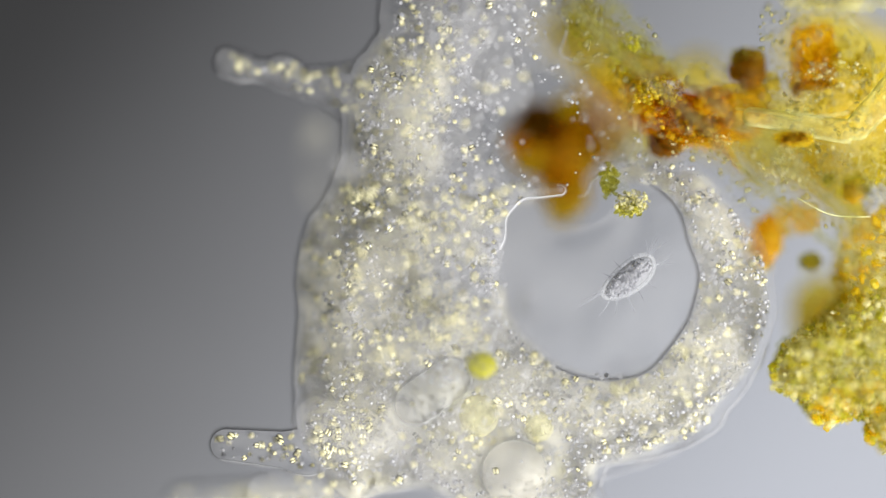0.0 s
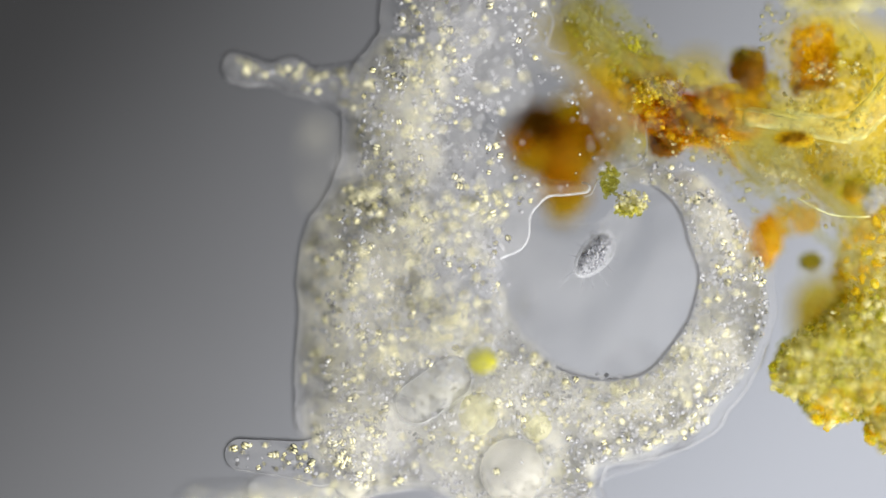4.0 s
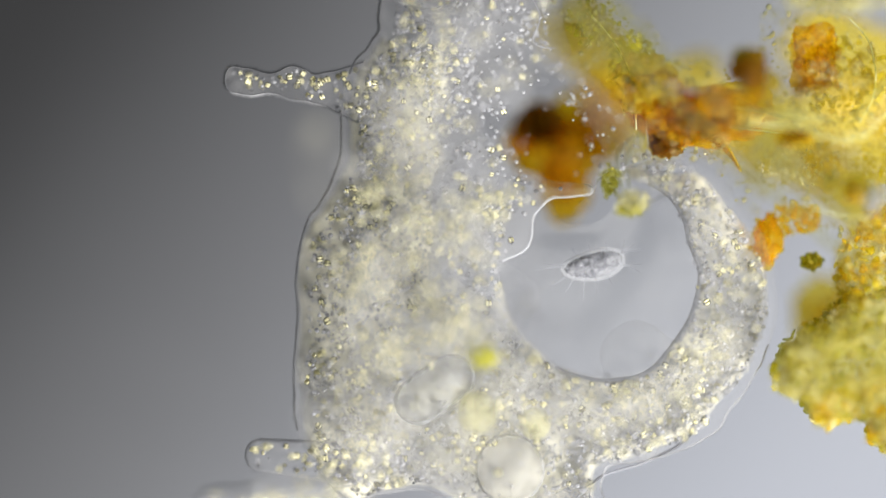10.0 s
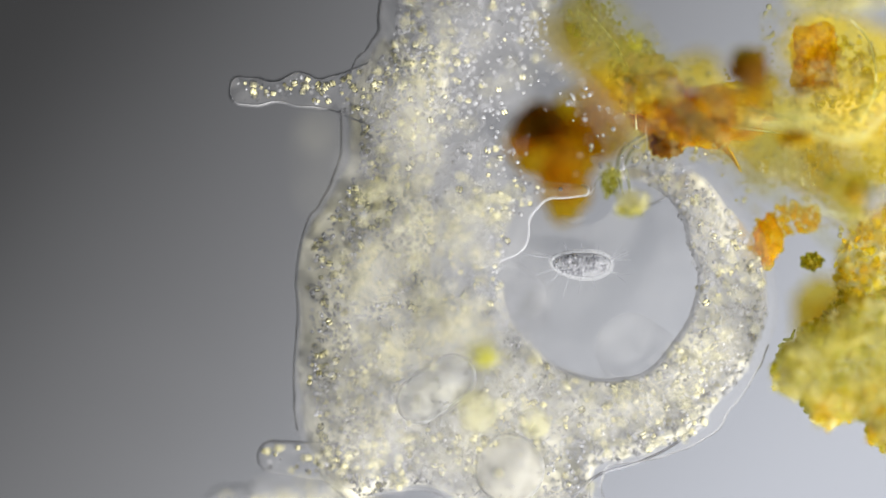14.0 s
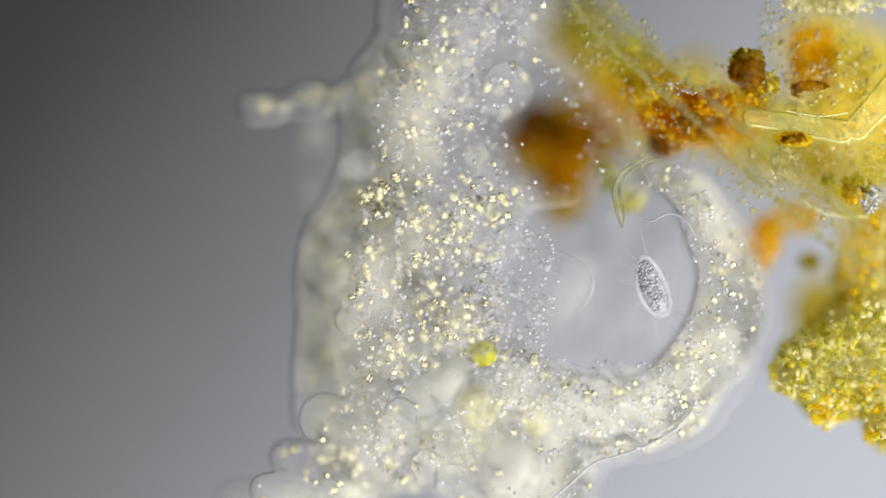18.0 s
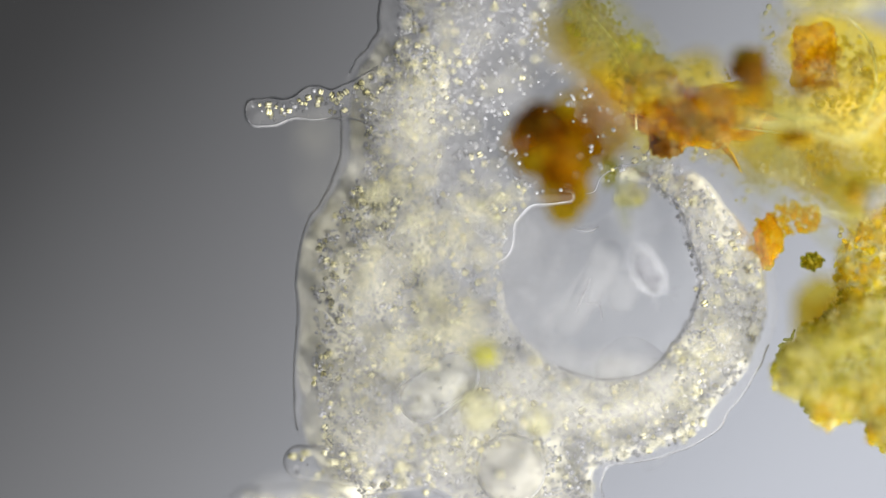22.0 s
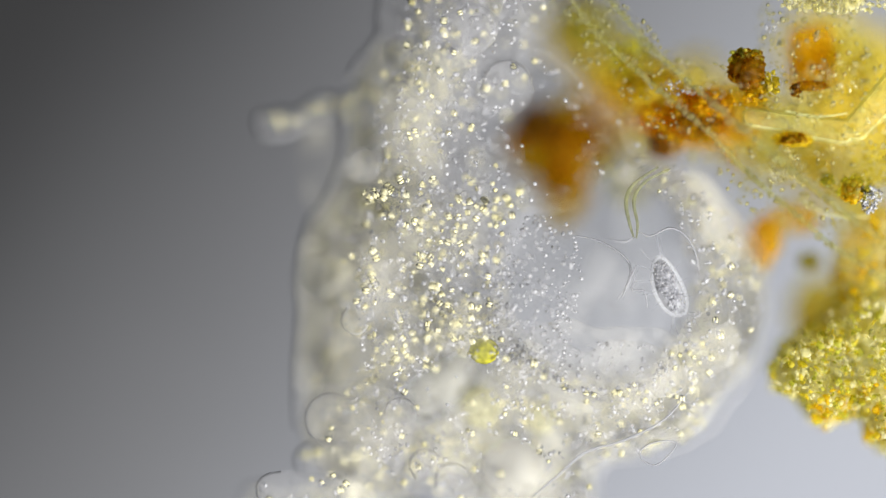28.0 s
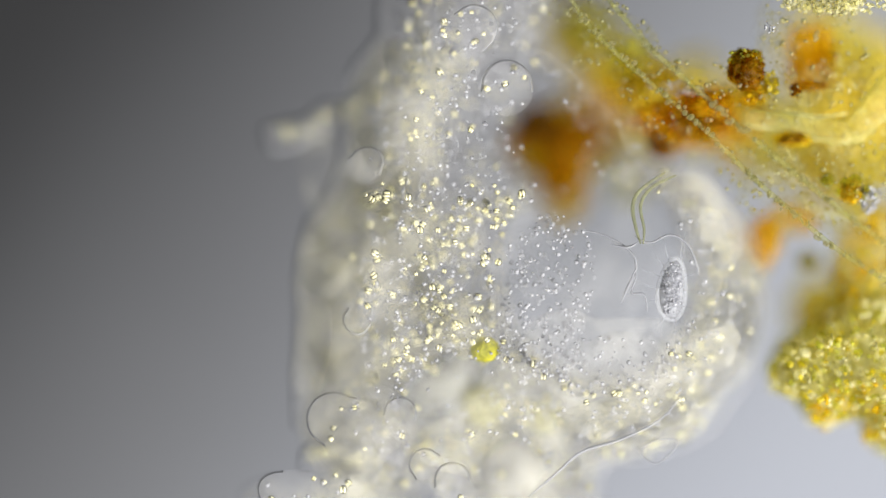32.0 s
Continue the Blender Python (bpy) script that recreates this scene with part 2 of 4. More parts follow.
def lying(n, rng):
    """Turns about the upright, with a slight tilt."""
    a, b = rng.uniform(0, 6.28, n), rng.normal(0, 0.4, n)
    ca, sa, cb, sb, o = np.cos(a), np.sin(a), np.cos(b), np.sin(b), np.zeros(n)
    return np.stack([np.stack([ca, -sa * cb, sa * sb], 1), np.stack([sa, ca * cb, -ca * sb], 1), np.stack([o, sb, cb], 1)], 1)


def grains(name, places, sizes, sub, rng, uneven=0.0):
    """Many small rounded bodies in one mesh: sizes are (n, 3) half axes."""
    bv, bf = BALL[sub]
    n = len(places)
    v = bv[None] * sizes[:, None, :]
    if uneven:
        v = v * (1 + uneven * rng.uniform(-1, 1, (n, len(bv), 1)))
    v = np.einsum("nij,nkj->nki", (lying if sub == "pair" else spins)(n, rng), v) + places[:, None, :]
    f = bf[None] + (np.arange(n) * len(bv))[:, None, None]
    return mesh_of(name, v.reshape(-1, 3), f.reshape(-1, 3).tolist())


def lump(name, sizes, seed, uneven=0.18, sub=3, cells=2.2):
    """One uneven rounded body."""
    bv, bf = BALL[sub]
    v = []
    for p in bv:
        q = Vector(p)
        k = 1 + uneven * (0.3 * noise.noise(q * cells * 6.1 + Vector((seed, 2, 1))) + noise.noise(q * cells + Vector((seed * 7.3, seed, 0))) + 0.5 * noise.noise(q * cells * 2.7 + Vector((0, seed * 3.1, 4))))
        v.append((p[0] * sizes[0] * k, p[1] * sizes[1] * k, p[2] * sizes[2] * k))
    return mesh_of(name, v, bf.tolist())


def tube(name, points, radii, sides=8, flat=1.0, close=True):
    """A tapered tube along a smoothed line of plan points (u, v, z)."""
    pts = [at(*p) for p in points]
    line, rad = [], []
    for i in range(len(pts) - 1):
        p0, p1, p2, p3 = pts[max(i - 1, 0)], pts[i], pts[i + 1], pts[min(i + 2, len(pts) - 1)]
        for s in range(6):
            t = s / 6
            line.append(0.5 * ((2 * p1) + (p2 - p0) * t + (2 * p0 - 5 * p1 + 4 * p2 - p3) * t * t + (3 * p1 - p0 - 3 * p2 + p3) * t ** 3))
            rad.append(radii[i] * (1 - t) + radii[i + 1] * t)
    line.append(pts[-1])
    rad.append(radii[-1])
    v, f = [], []
    for i, p in enumerate(line):
        d = (line[min(i + 1, len(line) - 1)] - line[max(i - 1, 0)]).normalized()
        s = d.cross(Vector((0, 0, 1))).normalized()
        w = s.cross(d)
        for k in range(sides):
            a = 2 * math.pi * k / sides
            v.append(p + (s * math.cos(a) + w * math.sin(a) * flat) * rad[i] * SQ)
    for i in range(len(line) - 1):
        for k in range(sides):
            a, b = i * sides + k, i * sides + (k + 1) % sides
            f.append((a, b, b + sides, a + sides))
    if close:
        f.append(tuple(range(sides - 1, -1, -1)))
        f.append(tuple(range(len(v) - sides, len(v))))
    return mesh_of(name, v, f)


# ---- the setting ----
def setting():
    bm = bmesh.new()
    bmesh.ops.create_circle(bm, cap_ends=True, segments=64, radius=14)
    me = bpy.data.meshes.new("backdrop")
    bm.to_mesh(me)
    bm.free()
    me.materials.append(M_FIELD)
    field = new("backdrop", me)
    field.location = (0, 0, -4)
    tagged(field, "glowing grey lamp field under the slide, with a painted dark-to-bright falloff", "backdrop", kind="structure")
    bm = bmesh.new()
    bmesh.ops.create_cube(bm, size=1.0, matrix=Matrix.Translation((0, 0, -0.95)) @ Matrix.Diagonal((9, 6, 0.2, 1)))
    bmesh.ops.bevel(bm, geom=bm.edges[:], offset=0.02, segments=2, affect="EDGES")
    me = bpy.data.meshes.new("ground")
    bm.to_mesh(me)
    bm.free()
    me.materials.append(M_GLASS)
    tagged(new("ground", me), "clear glass microscope slide under the water", "glass slide", kind="structure")


# ---- the amoeba ----
def hull(u, v):
    wob = 7 * ripple(u, v, 70, 3) + 3 * ripple(u, v, 28, 4)
    body = melt([
        capsule(u, v, (836, -80), (832, 15), 152, 160),
        capsule(u, v, (800, 205), (800, 310), 194, 200),
        capsule(u, v, (757, 490), (757, 690), 234, 234),
        capsule(u, v, (760, 720), (900, 900), 225, 172),
        capsule(u, v, (950, 130), (1030, 260), 70, 110),
        capsule(u, v, (1076, 531), (1082, 533), 292, 292),
    ], 46) + wob
    return np.maximum(body, -capsule(u, v, (690, 975), (735, 972), 100, 104))


def big_vacuole(u, v):
    return melt([capsule(u, v, (1050, 500), (1062, 512), 160, 160), capsule(u, v, (1108, 430), (1112, 490), 105, 115), capsule(u, v, (955, 408), (1090, 400), 56, 58)], 30) + 6 * ripple(u, v, 60, 9)


def plasma(u, v):
    return np.maximum(hull(u, v) + np.clip(11 + (u - 700) * 0.01, 9, 13) + 10 * ripple(u, v, 90, 13), -big_vacuole(u, v))


def scatter(field, box, n, mid, room, edge, rng, flat=6):
    """Random places inside a rounded body over the plan."""
    u, v = rng.uniform(box[0], box[2], n), rng.uniform(box[1], box[3], n)
    d = -field(u, v)
    k = d > flat
    u, v, d = u[k], v[k], d[k]
    t = np.clip(d / edge, 0, 1)
    z = mid + room * np.sqrt(1 - (1 - t) ** 2) * rng.uniform(-1, 1, len(u))
    return u, v, z


def world_of(u, v, z):
    return np.stack([(u - 784) * SQ, (441 - v) * SQ, z], 1)


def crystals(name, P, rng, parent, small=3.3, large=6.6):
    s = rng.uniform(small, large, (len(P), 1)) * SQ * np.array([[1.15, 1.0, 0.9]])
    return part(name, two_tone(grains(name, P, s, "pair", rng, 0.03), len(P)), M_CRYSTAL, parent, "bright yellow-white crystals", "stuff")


def droplets(name, P, rng, parent, small=1.9, large=5.0):
    s = (small + (large - small) * rng.uniform(0, 1, (len(P), 1)) ** 1.5) * SQ * np.array([[1.0, 0.9, 0.9]])
    return part(name, grains(name, P, s, 2, rng), M_BUBBLE, parent, "fine grey oil droplets", "stuff")


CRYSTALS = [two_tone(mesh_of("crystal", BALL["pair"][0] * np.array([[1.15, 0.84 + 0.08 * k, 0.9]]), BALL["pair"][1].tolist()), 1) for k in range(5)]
DRIFT = []      # rigid pieces of the living plasma and their rows of (t, shift in u, shift in v, shift in z)


def foot(cell, name, label, base, field, box, mid, rise, n, seed, rim=None, gap=None, wide=3.2):
    """A false foot, built about its base: clear lobe, membrane, crystals and droplets."""
    rng = np.random.RandomState(seed)
    o = at(*base)
    f = part(name, slab(name, field, box, 3.0, mid, rise, rise, 30, 0.06, 25, seed), M_ECTO, cell, label)
    f.location = o
    f.data.transform(Matrix.Translation(-o))
    m = part("membrane", band("membrane", field, box, 1.8, wide, mid - rise * 0.5, mid + rise * 0.6, gap), rim or M_RIM, f, "thin dark-edged membrane")
    m.data.transform(Matrix.Translation(-o))
    u, v, z = scatter(field, box, n, mid, rise * 0.8, 26, rng, 9)
    P = world_of(u, v, z) - np.array(o)
    k = rng.uniform(0, 1, len(P)) < 0.45
    crystals("crystal_swarm", P[k], rng, f)
    droplets("droplet_swarm", P[~k], rng, f)
    return f


def amoeba():
    cell = thing("amoeba", at(784, 441), "large colourless amoeba crowded with bright granules and crystals", "amoeba")
    whole = (420, -260, 1440, 1110)
    part("ectoplasm", slab("ectoplasm", lambda u, v: np.maximum(hull(u, v), -capsule(u, v, (940, 215), (1025, 330), 86, 70)), whole, 4.5, -0.09, 0.52, 0.22, 150, 0.05, 60, 21), M_ECTO, cell, "clear glassy outer layer")
    part("outer_membrane", band("outer_membrane", hull, whole, 2.0, 3.4, -0.2, -0.08, lambda u, v: np.maximum.reduce([np.minimum(np.minimum(u - 930, 1290 - u), 330 - v), np.minimum(u - 1280, 610 - v), -capsule(u, v, (398, 110), (600, 160), 28, 34), -capsule(u, v, (400, 790), (600, 800), 30, 36)])), M_RIM, cell, "thin membrane, dark on one side and bright on the other")
    part("endoplasm", slab("endoplasm", lambda u, v: np.maximum.reduce([plasma(u, v) + np.clip((u - 950) * 0.04, 0, 9), -capsule(u, v, (940, 215), (1025, 330), 92, 78) - 12 * ripple(u, v, 30, 33), np.minimum(u - 905, 300 - v) + 14 * ripple(u, v, 40, 38), 70 - v - 0.25 * (760 - u) + 40 * ripple(u, v, 70, 37), -capsule(u, v, (850, 40), (852, 430), 55, 92) - 26 * ripple(u, v, 45, 34), -capsule(u, v, (925, -40), (935, 140), 66, 50) - 14 * ripple(u, v, 45, 35)]), whole, 4.5, -0.29, 0.02, 0.02, 60, 0.25, 40, 31), M_ENDO, cell, "grainy cream-grey inner plasma around the food vacuole")
    # sheet added above the granules: its colour stands in for their blurred cream haze
    def veil_height(u, v, d):
        dome = np.sqrt(1 - (1 - np.clip((-hull(u, v) - 6) / 150, 0, 1)) ** 2)
        top = -0.09 + 0.47 * dome + 0.008 * ripple(u, v, 40, 36)
        return top, top - 0.02 * np.clip(d / 30, 0, 1)
    part("haze_veil", slab("haze_veil", lambda u, v: np.maximum.reduce([plasma(u, v) + 42 + 38 * ripple(u, v, 80, 39) + 14 * ripple(u, v, 30, 40), 2 - big_vacuole(u, v), -capsule(u, v, (940, 215), (1025, 330), 104, 88) - 12 * ripple(u, v, 30, 33), np.minimum(u - 770, 330 - v) + 40 * ripple(u, v, 60, 44), 30 - np.hypot(u - 856, v - 632), -capsule(u, v, (738, 712), (808, 664), 46, 46), 62 - np.hypot(u - 908, v - 834)]), whole, 4.5, 0, 0, 0, 1, profile=veil_height), M_VEIL, cell, "thin cream sheet added over the granules as haze")
    part("vacuole_wall", band("vacuole_wall", lambda u, v: -big_vacuole(u, v), (850, 300, 1260, 700), 1.8, 3.6, -0.10, 0.05, lambda u, v: np.maximum.reduce([985 - u, np.minimum(1150 - u, 420 - v)])), M_RIM, cell, "thin wall of the food vacuole")
    DRIFT.append((bpy.data.objects["vacuole_wall"], [(0, 0, 0, 0), (16, 0, 0, 0), (19, 2, 0, -0.04), (23, 4, 0, -0.18), (27, 4, 0, -0.32), (32, 4, 0, -0.36)]))
    rng = np.random.RandomState(5)
    u, v, z = scatter(plasma, (480, -60, 1400, 940), 40000, 0, 0.2, 70, rng)
    room = np.minimum.reduce([capsule(u, v, (728, 720), (806, 666), 44, 44), capsule(u, v, (906, 834), (906, 836), 62, 62), capsule(u, v, (848, 733), (848, 735), 30, 30), capsule(u, v, (952, 754), (952, 756), 22, 22)])
    thin = rng.uniform(0, 1, len(u)) < np.where((u > 850) & (v < 330), 0.5, 1.0) * (0.26 + 0.48 * np.clip(np.hypot(u - 985, v - 250) / 150 - 0.5, 0, 1)) * np.where(room < 0, 0.06, 1) * np.where(capsule(u, v, (950, 215), (1005, 305), 66, 48) < 0, 0.16, 1) * np.where(capsule(u, v, (1000, 205), (1085, 230), 40, 60) < 0, 0.4, 1) * np.where(u < 600, 0.55, 1)
    u, v = u[thin], v[thin]
    dome = np.sqrt(1 - (1 - np.clip((-hull(u, v) - np.clip((720 - u) * 0.3, 0, 60)) / 230, 0, 1)) ** 2)
    z = -0.235 + rng.uniform(0, 1, len(u)) ** 1.75 * (0.14 + 0.37 * dome)
    dense = ripple(u, v, 110, 41) + 0.5 * ripple(u, v, 50, 42)
    big = rng.uniform(0, 1, len(u)) < (0.085 + 0.09 * dense) * np.where((u > 760 + 50 * dense) & (v < 330), 0.4, 1.0) * np.where(capsule(u, v, (955, 215), (1010, 300), 85, 70) < 0, 0.1, 1.0)
    regions = {}
    for i in range(len(u)):
        regions.setdefault((int(u[i] // 230), int(v[i] // 250)), []).append(i)
    for key, ids in sorted(regions.items()):
        ids = np.array(ids)
        P, b = world_of(u[ids], v[ids], z[ids]), big[ids]
        cu = np.mean(u[ids])
        pull = 34 * max(0.0, min(1.0, (900 - cu) / 350)) - 14 * max(0.0, min(1.0, (cu - 1150) / 150))
        rows = [(0, 0, 0, 0), (13, pull * 0.5, 3, 0), (23, pull * 0.85, 5, 0), (32, pull, 8, 0)]
        near = b & (u[ids] > 560) & (u[ids] < 930) & (v[ids] > 330) & (v[ids] < 800) & (np.arange(len(b)) % 3 == 0)
        stock = droplets("droplet_swarm", P[~b], rng, cell)
        DRIFT.append((stock, rows))
        if (b & ~near).sum():
            DRIFT.append((crystals("crystal_swarm", P[b & ~near], rng, cell), rows))
        for p in P[near]:
            single = part("crystal", CRYSTALS[rng.randint(len(CRYSTALS))], M_CRYSTAL, stock)
            single.location = p
            single.rotation_euler = (rng.normal(0, 0.35), rng.normal(0, 0.35), rng.uniform(0, 6.28))
            wander = rng.uniform(-1, 1, (4, 3)) * (6, 6, 0.01)
            DRIFT.append((single, [(0, 0, 0, 0), *((9 * i + 6, *wander[i - 1]) for i in (1, 2)), (32, *wander[3])]))
            single.scale = [rng.uniform(3.9, 7.2) * SQ] * 3
    uu, vv = rng.uniform(640, 935, 250), rng.uniform(310, 640, 250)
    k = (plasma(uu, vv) < -10) & (ripple(uu, vv, 60, 43) > -0.35)
    DRIFT.append((crystals("crystal_swarm", world_of(uu[k], vv[k], rng.uniform(0.02, 0.25, k.sum())), rng, cell), [(0, -24, 0, -0.02), (13, -12, 0, -0.01), (23, -4, 0, 0), (32, 4, 6, 0)]))
    # round bodies within
    for name, u0, v0, z0, size, material, lab, rows in (
        ("nucleus", 766, 693, -0.09, (0.19, 0.115, 0.09), M_NUC, "pale oval nucleus with a beaded surface", [(0, 0, 0, 0), (13, 5, -4, 0), (32, 20, -10, 0)]),
        ("contractile_vacuole", 910, 838, -0.12, (0.155, 0.155, 0.12), M_PULSE, "clear round contractile vacuole", [(0, 0, 0, 0), (13, -8, -8, 0), (32, 0, -5, 0)]),
        ("food_ball", 848, 736, -0.02, (0.088, 0.095, 0.08), M_FOOD, "pale yellow digested food ball", [(0, 0, 0, 0), (13, -3, -8, 0), (32, 8, -14, 0)]),
        ("food_ball", 952, 756, -0.06, (0.07, 0.07, 0.06), M_FOOD, "small pale yellow food ball", [(0, 0, 0, 0), (13, -6, -8, 0), (32, 14, -14, 0)]),
        ("swallowed_alga", 852, 646, 0.15, (0.066, 0.058, 0.055), M_ALGA, "swallowed yellow-green alga", [(0, 0, 0, 0), (6, 1, -12, 0), (19, 3, -20, 0), (32, 6, -27, 0)]),
    ):
        ob = part(name, lump(name, size, u0 % 17, 0.05), material, cell, lab)
        ob.location = at(u0, v0, z0)
        if name == "nucleus":
            ob.data.transform(Matrix.Rotation(radians(36), 4, "Z"))
        DRIFT.append((ob, rows))
        if name in ("nucleus", "contractile_vacuole"):
            oval = (lambda p, q: capsule(p, q, (736, 714), (796, 672), 42, 42)) if name == "nucleus" else (lambda p, q: capsule(p, q, (910, 837), (910, 839), 62, 62))
            m = part("envelope", band("envelope", oval, (u0 - 110, v0 - 110, u0 + 110, v0 + 110), 1.8, 5.0, z0 - 0.06, z0 + 0.05), M_PELLICLE, ob, "thin bright-edged envelope")
            m.location = -at(u0, v0, z0)
    # false feet and lobes, each a rigid piece that draws in
    up = foot(cell, "upper_false_foot", "blunt clear false foot with bright crystals", (630, 168, -0.18),
              lambda p, q: melt([capsule(p, q, (402, 110), (424, 116), 27, 25), capsule(p, q, (424, 116), (560, 148), 17, 27), capsule(p, q, (500, 122), (512, 128), 24, 22), capsule(p, q, (560, 148), (640, 165), 30, 66)], 18) + 3 * ripple(p, q, 26, 75),
              (340, 40, 740, 280), -0.18, 0.075, 760, 51, gap=lambda p, q: -hull(p, q) - 3)
    low = foot(cell, "lower_false_foot", "blunt clear false foot with bright crystals", (560, 790, -0.05),
               lambda p, q: melt([capsule(p, q, (400, 787), (540, 800), 30, 37), capsule(p, q, (545, 800), (590, 780), 40, 82)], 25),
               (340, 660, 700, 900), -0.05, 0.085, 760, 52, gap=lambda p, q: -hull(p, q) - 3)
    third = foot(cell, "bottom_false_foot", "blurred clear false foot low on the slide", (520, 900, -0.45),
                 lambda p, q: capsule(p, q, (320, 893), (560, 900), 28, 50), (270, 830, 640, 960), -0.45, 0.08, 400, 53)
    part("raised_lobe", slab("raised_lobe", lambda p, q: capsule(p, q, (562, 235), (582, 345), 24, 42) + 8 * ripple(p, q, 40, 76), (470, 140, 660, 430), 4.0, 0.62, 0.04, 0.04, 30, 0.3, 30, 54), M_VEIL, cell, "blurred cream lobe that bulges from the cell's back")
    shifts = [(0, 0, 0, 0), (6, 38, 20, 0), (9, 57, 18, 0), (13, 78, 20, -0.01), (19, 115, 26, -0.02), (23, 135, 30, -0.02), (32, 160, 30, -0.02)]
    DRIFT.append((low, shifts))
    DRIFT.append((third, [(t, a * 0.9, b * 0.2, 0) for t, a, b, _ in shifts]))
    DRIFT.append((up, [(0, 0, 0, 0, 0), (6, 20, -2, 0, 4), (9, 22, 0, 0, 7), (13, 30, 2, 0, 10.5), (19, 55, 4, 0, 20), (23, 62, 6, 0, 21), (28, 74, 8, 0, 25), (32, 84, 10, 0, 30)]))
    # lobes that stand up from the back of the cell
    for a, b, ra, rb, mid, n, seed in (
        ((632, 566), (690, 490), 26, 40, 0.19, 60, 61), ((592, 742), (620, 760), 48, 58, 0.22, 50, 62), ((490, 868), (600, 872), 34, 40, 0.20, 90, 63),
        ((838, 50), (800, 80), 42, 46, 0.24, 60, 64), ((648, 288), (646, 292), 30, 32, 0.27, 14, 65), ((752, 822), (756, 826), 30, 32, 0.22, 16, 66),
        ((708, 732), (700, 790), 28, 36, 0.20, 26, 67), ((800, 850), (806, 900), 34, 44, 0.23, 20, 68), ((898, 150), (898, 160), 44, 46, 0.24, 24, 69),
    ):
        lobe = foot(cell, "lobe", "rounded clear lobe on the upper side", (*a, mid), lambda p, q, a=a, b=b, ra=ra, rb=rb: capsule(p, q, a, b, ra, rb) + 3 * ripple(p, q, 40, 71),
                    (min(a[0], b[0]) - 75, min(a[1], b[1]) - 75, max(a[0], b[0]) + 75, max(a[1], b[1]) + 75), mid, 0.06, n, seed, M_THIN_RIM, lambda p, q, a=a, b=b, ra=ra: ((p - a[0]) * (b[0] - a[0]) + (q - a[1]) * (b[1] - a[1])) / math.hypot(b[0] - a[0], b[1] - a[1]) - 0.3 * ra)
        back = -26 if a[0] < 700 else 0
        DRIFT.append((lobe, [(0, back, 0, -0.06), (17, back * 0.6, 0, -0.03), (24, back * 0.3, 0, -0.01), (32, 0, 0, 0)]))
    # plasma that presses into the food vacuole
    press = foot(cell, "plasma_lobe", "clear lobe of plasma pressing into the food vacuole", (870, 350, -0.09),
                 lambda p, q: melt([capsule(p, q, (870, 334), (1040, 336), 15, 12), capsule(p, q, (862, 402), (888, 402), 58, 58), capsule(p, q, (850, 300), (860, 460), 60, 22), capsule(p, q, (890, 350), (922, 342), 40, 42)], 26) + 4 * ripple(p, q, 50, 73),
                 (740, 200, 1080, 520), -0.09, 0.09, 260, 74, M_PELLICLE, lambda p, q: np.maximum(np.minimum(337 - q, 1034 - p), 890 - p), 2.6)
    DRIFT.append((press, [(0, -48, 0, 0.06), (1.5, -44, 0, 0.06), (2.5, -8, -4, 0.12), (3.5, -6, -4, 0.1), (6, 0, 0, 0.08), (9, 0, 0, 0), (14.5, -8, 2, -0.04), (18, -30, 8, -0.1), (24, -34, 12, -0.14), (32, -36, 14, -0.2)]))
    tide = np.random.RandomState(77)
    uu, vv, zz = scatter(lambda p, q: capsule(p, q, (850, 470), (830, 620), 85, 80), (740, 360, 960, 720), 900, 0.13, 0.10, 60, tide)
    DRIFT.append((droplets("droplet_swarm", world_of(uu, vv, zz), tide, cell), [(0, -30, 0, 0), (9, -20, 0, 0), (14.5, 0, 0, 0), (17, 50, -4, 0), (19, 70, -6, 0), (23, 80, -6, 0), (28, 105, -10, 0.02), (32, 128, -12, 0.04)]))
    uu, vv, zz = scatter(lambda p, q: capsule(p, q, (960, 680), (1160, 690), 50, 50), (880, 600, 1240, 760), 380, 0.13, 0.09, 40, tide)
    DRIFT.append((droplets("droplet_swarm", world_of(uu, vv, zz), tide, cell), [(0, 0, 20, -0.1), (14.5, 0, 16, -0.05), (19, 0, -10, 0), (24, 0, -26, 0.02), (32, 6, -44, 0.05)]))
    for a, b, ra, rows, seed in (
        ((960, 700), (1130, 722), 58, [(0, -10, 40, -0.06), (14.5, -10, 30, -0.05), (18, 0, -10, 0.30), (23, 10, -40, 0.34), (28, 24, -80, 0.36), (32, 28, -96, 0.38)], 85),
        ((1010, 735), (1140, 722), 60, [(0, 0, 20, -0.06), (14.5, 0, 10, -0.05), (18, 0, -20, 0.28), (23, 0, -34, 0.32), (28, 4, -62, 0.34), (32, 6, -78, 0.36)], 83),
    ):
        tongue = part("plasma_tongue", slab("plasma_tongue", lambda p, q, a=a, b=b, ra=ra, seed=seed: capsule(p, q, a, b, ra, ra) + 14 * ripple(p, q, 45, seed), (min(a[0], b[0]) - ra - 40, min(a[1], b[1]) - ra - 40, max(a[0], b[0]) + ra + 40, max(a[1], b[1]) + ra + 40), 4.5, -0.22, 0.05, 0.05, 70, 0.2, 40, seed), M_TONGUE, cell, "tongue of cream plasma flowing into the vacuole")
        DRIFT.append((tongue, rows))
    # folds of the vacuole's wall
    def fold(line, radii, rows, material=M_SOFT_RIM, label="thin fold of the vacuole's wall", flat=2.0):
        ob = part("membrane_fold", tube("membrane_fold", line, radii, 8, flat), material, cell, label)
        DRIFT.append((ob, rows))
